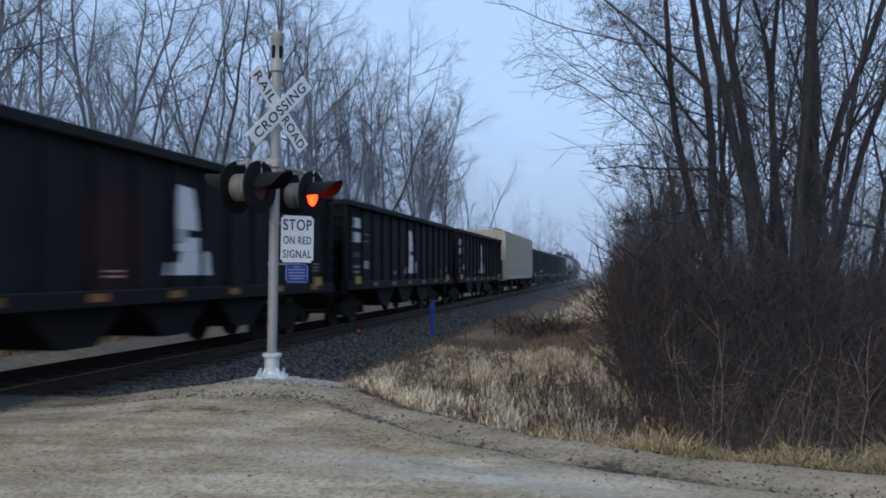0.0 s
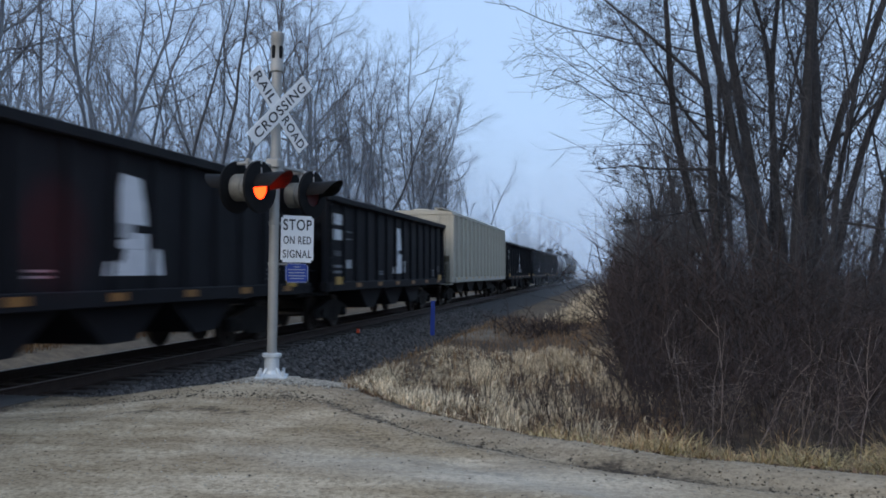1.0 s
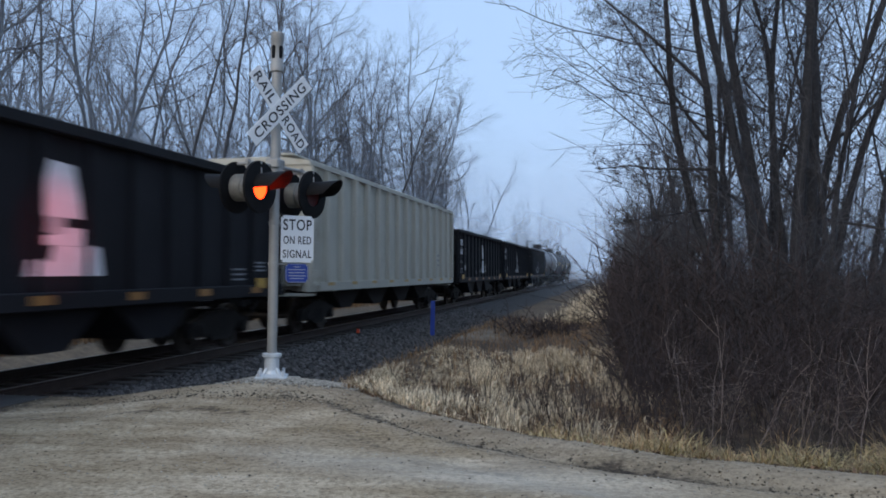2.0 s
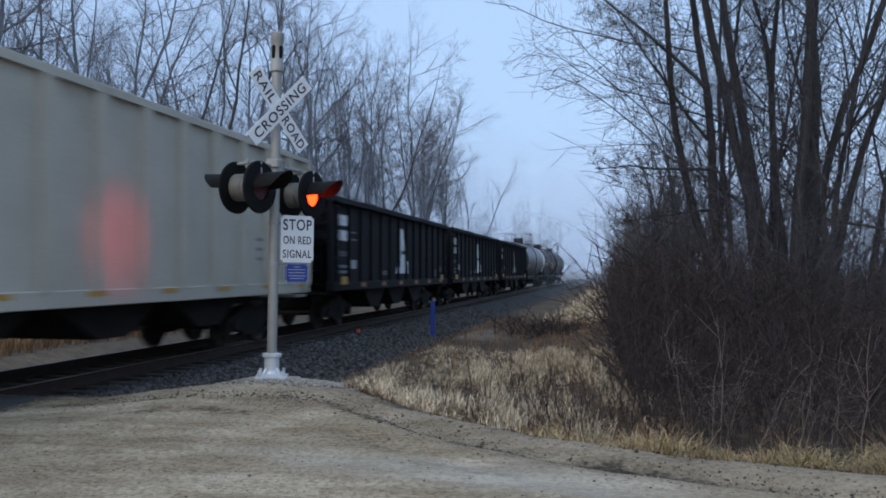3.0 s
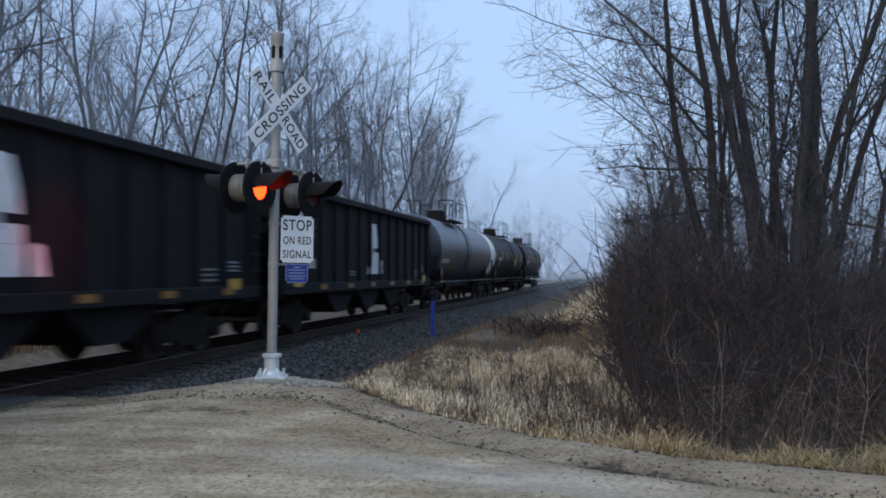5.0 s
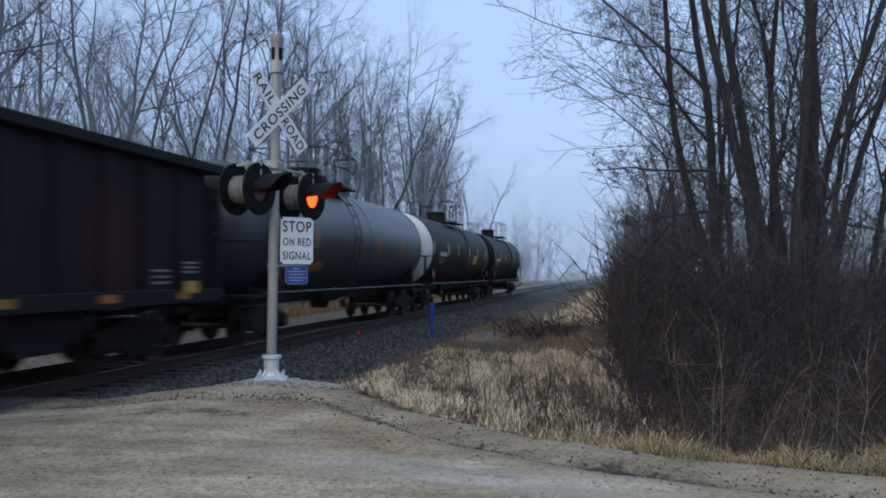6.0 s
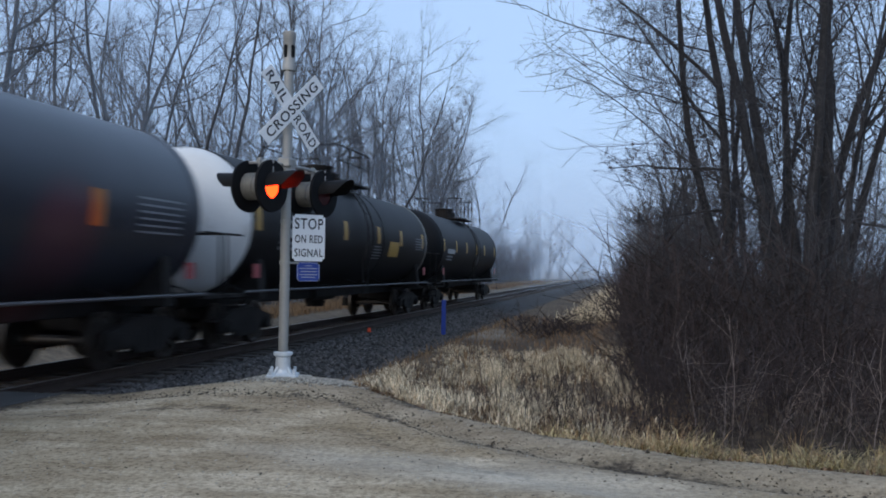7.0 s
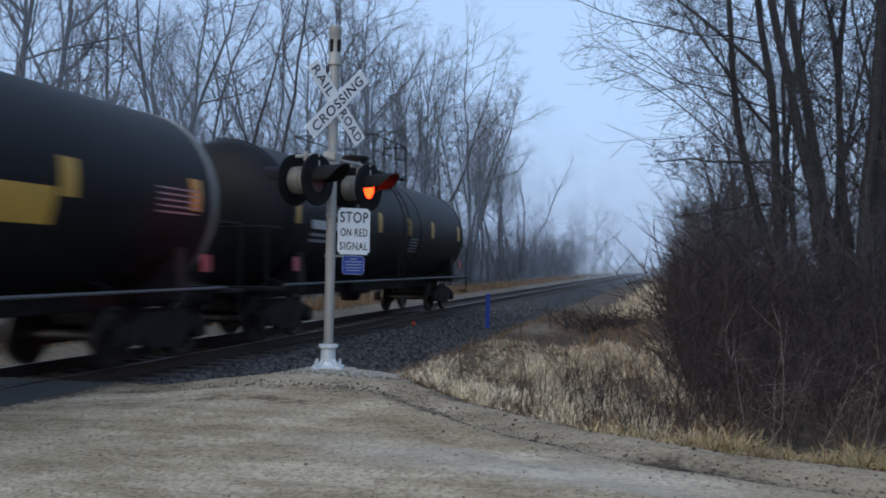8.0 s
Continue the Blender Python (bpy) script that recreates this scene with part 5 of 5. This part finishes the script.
def build_undergrowth():
    rng = np.random.default_rng(9)

    def edge(x):
        return 7.63 - 0.26 * (x - 1.0) if x > 1.0 else 10.05 if x < -3.1 else 7.97 - 0.42 * x + 0.08 * x * x

    # brush of the near wood: thick by the road, running on along the line
    near = []
    while len(near) < 2900:
        x = rng.uniform(0.0, 9.5)
        y = edge(x) + 1.35 + abs(rng.normal(0, 1)) * 4.5
        if x < 0.5 and y < edge(x) + 2.2 + 4 * (0.5 - x):
            continue
        near.append((x, y, min(1.0, 0.42 + 0.16 * (y - edge(x) - 1.0)) * (0.85 + 0.25 * math.sin(2.1 * x + 0.7 * y) * math.sin(1.3 * x - 1.1 * y))))
    brush("brush", 1, near, 1.75, BRUSH, "dense red-brown leafless brush beside the gravel road", twigs=10, thin=0.006, lean=0.42)
    along = []
    while len(along) < 2400:
        y = 14 + 120 * rng.uniform(0, 1) ** 1.7
        along.append((0.25 - 0.0095 * y + abs(rng.normal(0, 1.3)) + 0.2 * math.sin(y * 0.6), y, rng.uniform(0.7, 1.2)))
    brush("brush_along_line", 2, along, 1.9, BRUSH, "dense dark leafless brush along the railway line", twigs=8, thin=0.009, lean=0.14)
    deep = []
    while len(deep) < 1900:
        x = rng.uniform(1.2, 15)
        deep.append((x, 14 + 26 * rng.uniform(0, 1) - 0.2 * x, rng.uniform(0.5, 1.25)))
    brush("thicket", 20, deep, 3.7, TWIG_NEAR, "tall dark leafless thicket among the roadside trees", twigs=11, thin=0.008, lean=0.28)
    pale = [(rng.uniform(0.6, 7.5), 0, 1) for k in range(280)]
    pale = [(x, edge(x) + rng.uniform(0.6, 3.2), rng.uniform(0.6, 1.2)) for x, y, s in pale]
    brush("dead_stems", 3, pale, 0.95, BRUSH_PALE, "pale bleached dead stems standing in brush", twigs=6, thin=0.0024, lean=0.35)
    far = []
    while len(far) < 2000:
        y = 16 + 150 * rng.uniform(0, 1)
        far.append((-18.2 - abs(rng.normal(0, 1.8)), y, rng.uniform(0.6, 1.3)))
    brush("brush_beyond_track", 4, far, 5.0, BRUSH, "dark leafless thicket at the foot of the wood", twigs=7, thin=0.016)

    # dry grass between the ballast and the brush
    straw = []
    while len(straw) < 2600:
        y = 9.0 + 12.5 * rng.uniform(0, 1) ** 1.4
        x = rng.uniform(-5.6, 0.5)
        if y < edge(x) + 0.15 or x < -5.0 + 0.05 * (y - 10) - 0.25 * math.sin(y * 1.3):
            continue
        if x < -3.2 and y < 11.2:
            continue
        if x > -1.1 and rng.uniform(0, 1) > 0.35 - 0.2 * x:
            continue
        thick = 0.5 + 0.25 * math.sin(x * 2.1 + 1.1) * math.cos(y * 0.9 + x) + 0.25 * math.sin(x * 5.3 - y * 2.7) * math.sin(y * 3.9 + x * 1.3)
        if rng.uniform(0, 1) > 0.05 + 1.1 * thick ** 3 and y < 24:
            continue
        if y > 22 and x < -2.6:
            continue
        straw.append((x, y, 0.7 + 0.5 * thick - (0.35 if x < -3 else 0)))
    tussocks("dry_grass", 5, straw, 10, 0.20, 0.18, 0.0042, DRY_GRASS, "bleached straw-coloured dry grass", 1.25)
    tan = []
    while len(tan) < 3000:
        x = rng.uniform(-5.4, 0.8)
        y = edge(x) + abs(rng.normal(0, 2.6))
        if x < -3.3 and y < 10.95:
            continue
        tan.append((x, y, rng.uniform(0.4, 1.0)))
    tussocks("tan_grass", 6, tan, 9, 0.12, 0.16, 0.0042, TAN_GRASS, "short red-tan dry grass at the roadside", 1.3)
    thin = [(rng.uniform(-5.2, -0.4), rng.uniform(14, 36), rng.uniform(0.4, 1.1)) for k in range(4200)]
    tufts("sparse_grass", 19, thin, 0.26, 0.008, TAN_GRASS, "sparse tan grass on dark disturbed soil", 1.0)
    strip = []
    while len(strip) < 9000:
        y = 33 + 85 * rng.uniform(0, 1) ** 1.5
        strip.append((rng.normal(-1.45, 0.5) - 0.004 * y, y, rng.uniform(0.6, 1.1)))
    tufts("grass_strip", 7, strip, 0.45, 0.012, DRY_GRASS, "pale dry grass strip between ballast and brush", 0.5)
    verge, verge_straw = [], []
    while len(verge) + len(verge_straw) < 1200:
        x = rng.uniform(-0.9, 9.0)
        clump = 0.5 + 0.5 * math.sin(x * 4.3) * math.sin(x * 1.7 + 0.6)
        if rng.uniform(0, 1) > 0.35 + 0.65 * clump:
            continue
        spot = (x, edge(x) + 0.10 + abs(rng.normal(0, 0.5)), (0.65 + 0.55 * clump) * rng.uniform(0.7, 1.3))
        (verge if rng.uniform(0, 1) < 0.62 else verge_straw).append(spot)
    tussocks("verge_grass", 8, verge, 26, 0.25, 0.30, 0.0042, GREEN_GRASS, "yellow-green matted verge grass", 1.65)
    tussocks("verge_straw", 12, verge_straw, 24, 0.27, 0.28, 0.0040, TAN_STRAW, "tan matted verge grass", 1.5)
    litter = [(x, edge(x) + rng.uniform(-0.25, 0.9), 1.0) for x in rng.uniform(-3.0, 8.5, 2600)]
    tufts("leaf_litter", 18, litter, 0.035, 0.018, DEAD_LEAF, "dead brown leaves scattered along the verge", 1.6)
    beyond = []
    while len(beyond) < 14000:
        beyond.append((-13.3 - abs(rng.normal(0, 1.7)), 8 + 130 * rng.uniform(0, 1) ** 2.2, rng.uniform(0.5, 1.1)))
    tufts("grass_beyond_track", 10, beyond, 0.55, 0.014, TAN_GRASS, "tan dry grass beyond the track", 0.6)
    weeds = [(rng.normal(-0.3, 1.0), 0, 1) for k in range(520)]
    weeds = [(x, edge(x) + 0.6 + abs(rng.normal(0, 2.0)), rng.uniform(0.6, 1.1)) for x, y, s in weeds]
    brush("dead_weeds", 11, weeds, 0.62, BRUSH, "thin brown dead weed stalks", twigs=4, thin=0.0032, lean=0.22)

    heap = [(rng.normal(-2.4, 0.8), rng.normal(29, 1.6), rng.uniform(0.6, 1.2)) for k in range(170)]
    brush("branch_heap", 21, heap, 0.75, BRUSH, "low heap of dark cut branches on bare soil", twigs=6, thin=0.012, lean=1.3)

    # loose stones
    bal = []
    while len(bal) < 15000:
        y = 10.2 + 32 * rng.uniform(0, 1) ** 1.7
        x = TRACK_X + rng.uniform(0.95, 3.6)
        if y < 10.4 and x > -6:
            continue
        bal.append((x, y))
    stones("ballast_stones", 13, bal, 0.048, STONE, "dark grey crushed ballast stones")
    gr = []
    while len(gr) < 3800:
        x, y = rng.normal(-4.1, 0.85), rng.normal(10.42, 0.26)
        gr.append((x, y))
    stones("pale_gravel", 14, gr, 0.016, PALE_STONE, "pale limestone gravel heaped round the signal foot")
    rd = []
    while len(rd) < 4200:
        x = rng.uniform(-9, 6)
        rd.append((x, min(edge(x) - 0.1, rng.uniform(3.8, 10))))
    stones("road_grit", 22, [(x + 0.37, y - 0.21) for x, y in rd[::3]], 0.009, MUD_CLOD, "dark grit scattered on the gravel road")
    stones("road_gravel", 15, rd, 0.008, PALE_STONE, "small loose stones on the gravel road")
    cl = []
    for k in range(4200):
        x = rng.uniform(-6.5, 6)
        cl.append((x, edge(x) - (0.85 if k % 3 else 0.05) + rng.normal(0, 0.11 if k % 5 else 0.35)))
    lumps = [c for c in cl if c[0] * 7.3 % 1 < 0.09]
    stones("mud_lumps", 17, lumps, 0.02, MUD_CLOD, "larger dark mud lumps along the road edge", "mud")
    stones("mud_clods", 16, cl, 0.010, MUD_CLOD, "dark mud clods along the road edge", "mud")


build_undergrowth()


# ---- fog: flat see-through sheets added as haze, thicker along the line ----
def fog_sheet_material(thick):
    ma = bpy.data.materials.new("fog_sheet")
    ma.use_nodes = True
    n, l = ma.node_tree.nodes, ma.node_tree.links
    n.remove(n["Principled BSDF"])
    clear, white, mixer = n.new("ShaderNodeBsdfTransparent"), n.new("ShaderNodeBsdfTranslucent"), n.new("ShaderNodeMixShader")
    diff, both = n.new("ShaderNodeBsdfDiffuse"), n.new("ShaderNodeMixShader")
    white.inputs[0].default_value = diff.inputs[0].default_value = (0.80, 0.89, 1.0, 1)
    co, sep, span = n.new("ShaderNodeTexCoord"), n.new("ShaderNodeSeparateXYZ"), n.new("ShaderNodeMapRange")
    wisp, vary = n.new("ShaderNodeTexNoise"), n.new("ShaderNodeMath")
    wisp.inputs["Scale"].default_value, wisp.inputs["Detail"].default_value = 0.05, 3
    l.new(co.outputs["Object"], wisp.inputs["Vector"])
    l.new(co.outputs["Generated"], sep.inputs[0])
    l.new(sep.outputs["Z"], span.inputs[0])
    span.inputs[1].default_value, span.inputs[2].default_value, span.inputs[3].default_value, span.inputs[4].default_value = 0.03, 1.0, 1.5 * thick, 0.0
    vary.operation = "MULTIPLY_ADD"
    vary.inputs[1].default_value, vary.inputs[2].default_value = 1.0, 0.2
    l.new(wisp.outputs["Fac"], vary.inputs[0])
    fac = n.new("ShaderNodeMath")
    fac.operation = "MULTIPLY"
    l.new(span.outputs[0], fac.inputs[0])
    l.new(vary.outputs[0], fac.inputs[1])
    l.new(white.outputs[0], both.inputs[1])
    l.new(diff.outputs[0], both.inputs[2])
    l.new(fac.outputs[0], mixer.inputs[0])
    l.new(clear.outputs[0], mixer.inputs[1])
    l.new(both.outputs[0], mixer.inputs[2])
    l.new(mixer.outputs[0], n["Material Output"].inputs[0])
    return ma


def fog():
    label = "flat see-through sheet added as grey-blue fog haze"
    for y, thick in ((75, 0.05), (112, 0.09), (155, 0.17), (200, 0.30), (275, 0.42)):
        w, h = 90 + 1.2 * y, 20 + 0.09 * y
        ob = link_mesh("backdrop", [(-w, y, -2), (w, y, -2), (w, y, h), (-w, y, h)], [(0, 1, 2, 3)], fog_sheet_material(thick))
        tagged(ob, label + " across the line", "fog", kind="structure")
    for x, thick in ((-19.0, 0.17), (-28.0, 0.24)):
        ob = link_mesh("backdrop", [(x, -40, -2), (x, 190, -2), (x, 190, 30), (x, -40, 30)], [(0, 1, 2, 3)], fog_sheet_material(thick))
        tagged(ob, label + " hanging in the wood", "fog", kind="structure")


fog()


# ---- what moves ----
def motions():
    for car, y in TRAIN:
        walk(car, [(t, pose(TRACK_X, y - SPEED * t, 0)) for t in range(9)])
    spin = math.degrees(SPEED / 0.46)
    for ws, a in WHEELS:
        walk(ws, [(k / 30, pose(0, a, 0.46, spin * k / 30, 0, 0)) for k in range(241)])
    # the added leaves bare the far lamp for 0.6 s, then the near one for 1 s
    changes = [(0.13, "near"), (1.1, "far"), (1.75, "near"), (2.72, "far"), (3.33, "near"), (4.28, "far"), (4.92, "near"), (5.9, "far"), (6.57, "near"), (7.43, "far")]
    for leaf, m, hand, side in SHUTTERS:
        lit = side == "far"
        rows = [(0.0, 1.0 if lit else 0.0)]
        for t, which in changes:
            now = which == side
            if now != lit:
                rows += [(t - 0.034, float(lit)), (t + 0.034, float(now))]
                lit = now
        rows.append((8.0, rows[-1][1]))
        walk(leaf, [(t, m @ Matrix.Translation((0, hand * 0.157 * apart, 0))) for t, apart in rows])


motions()
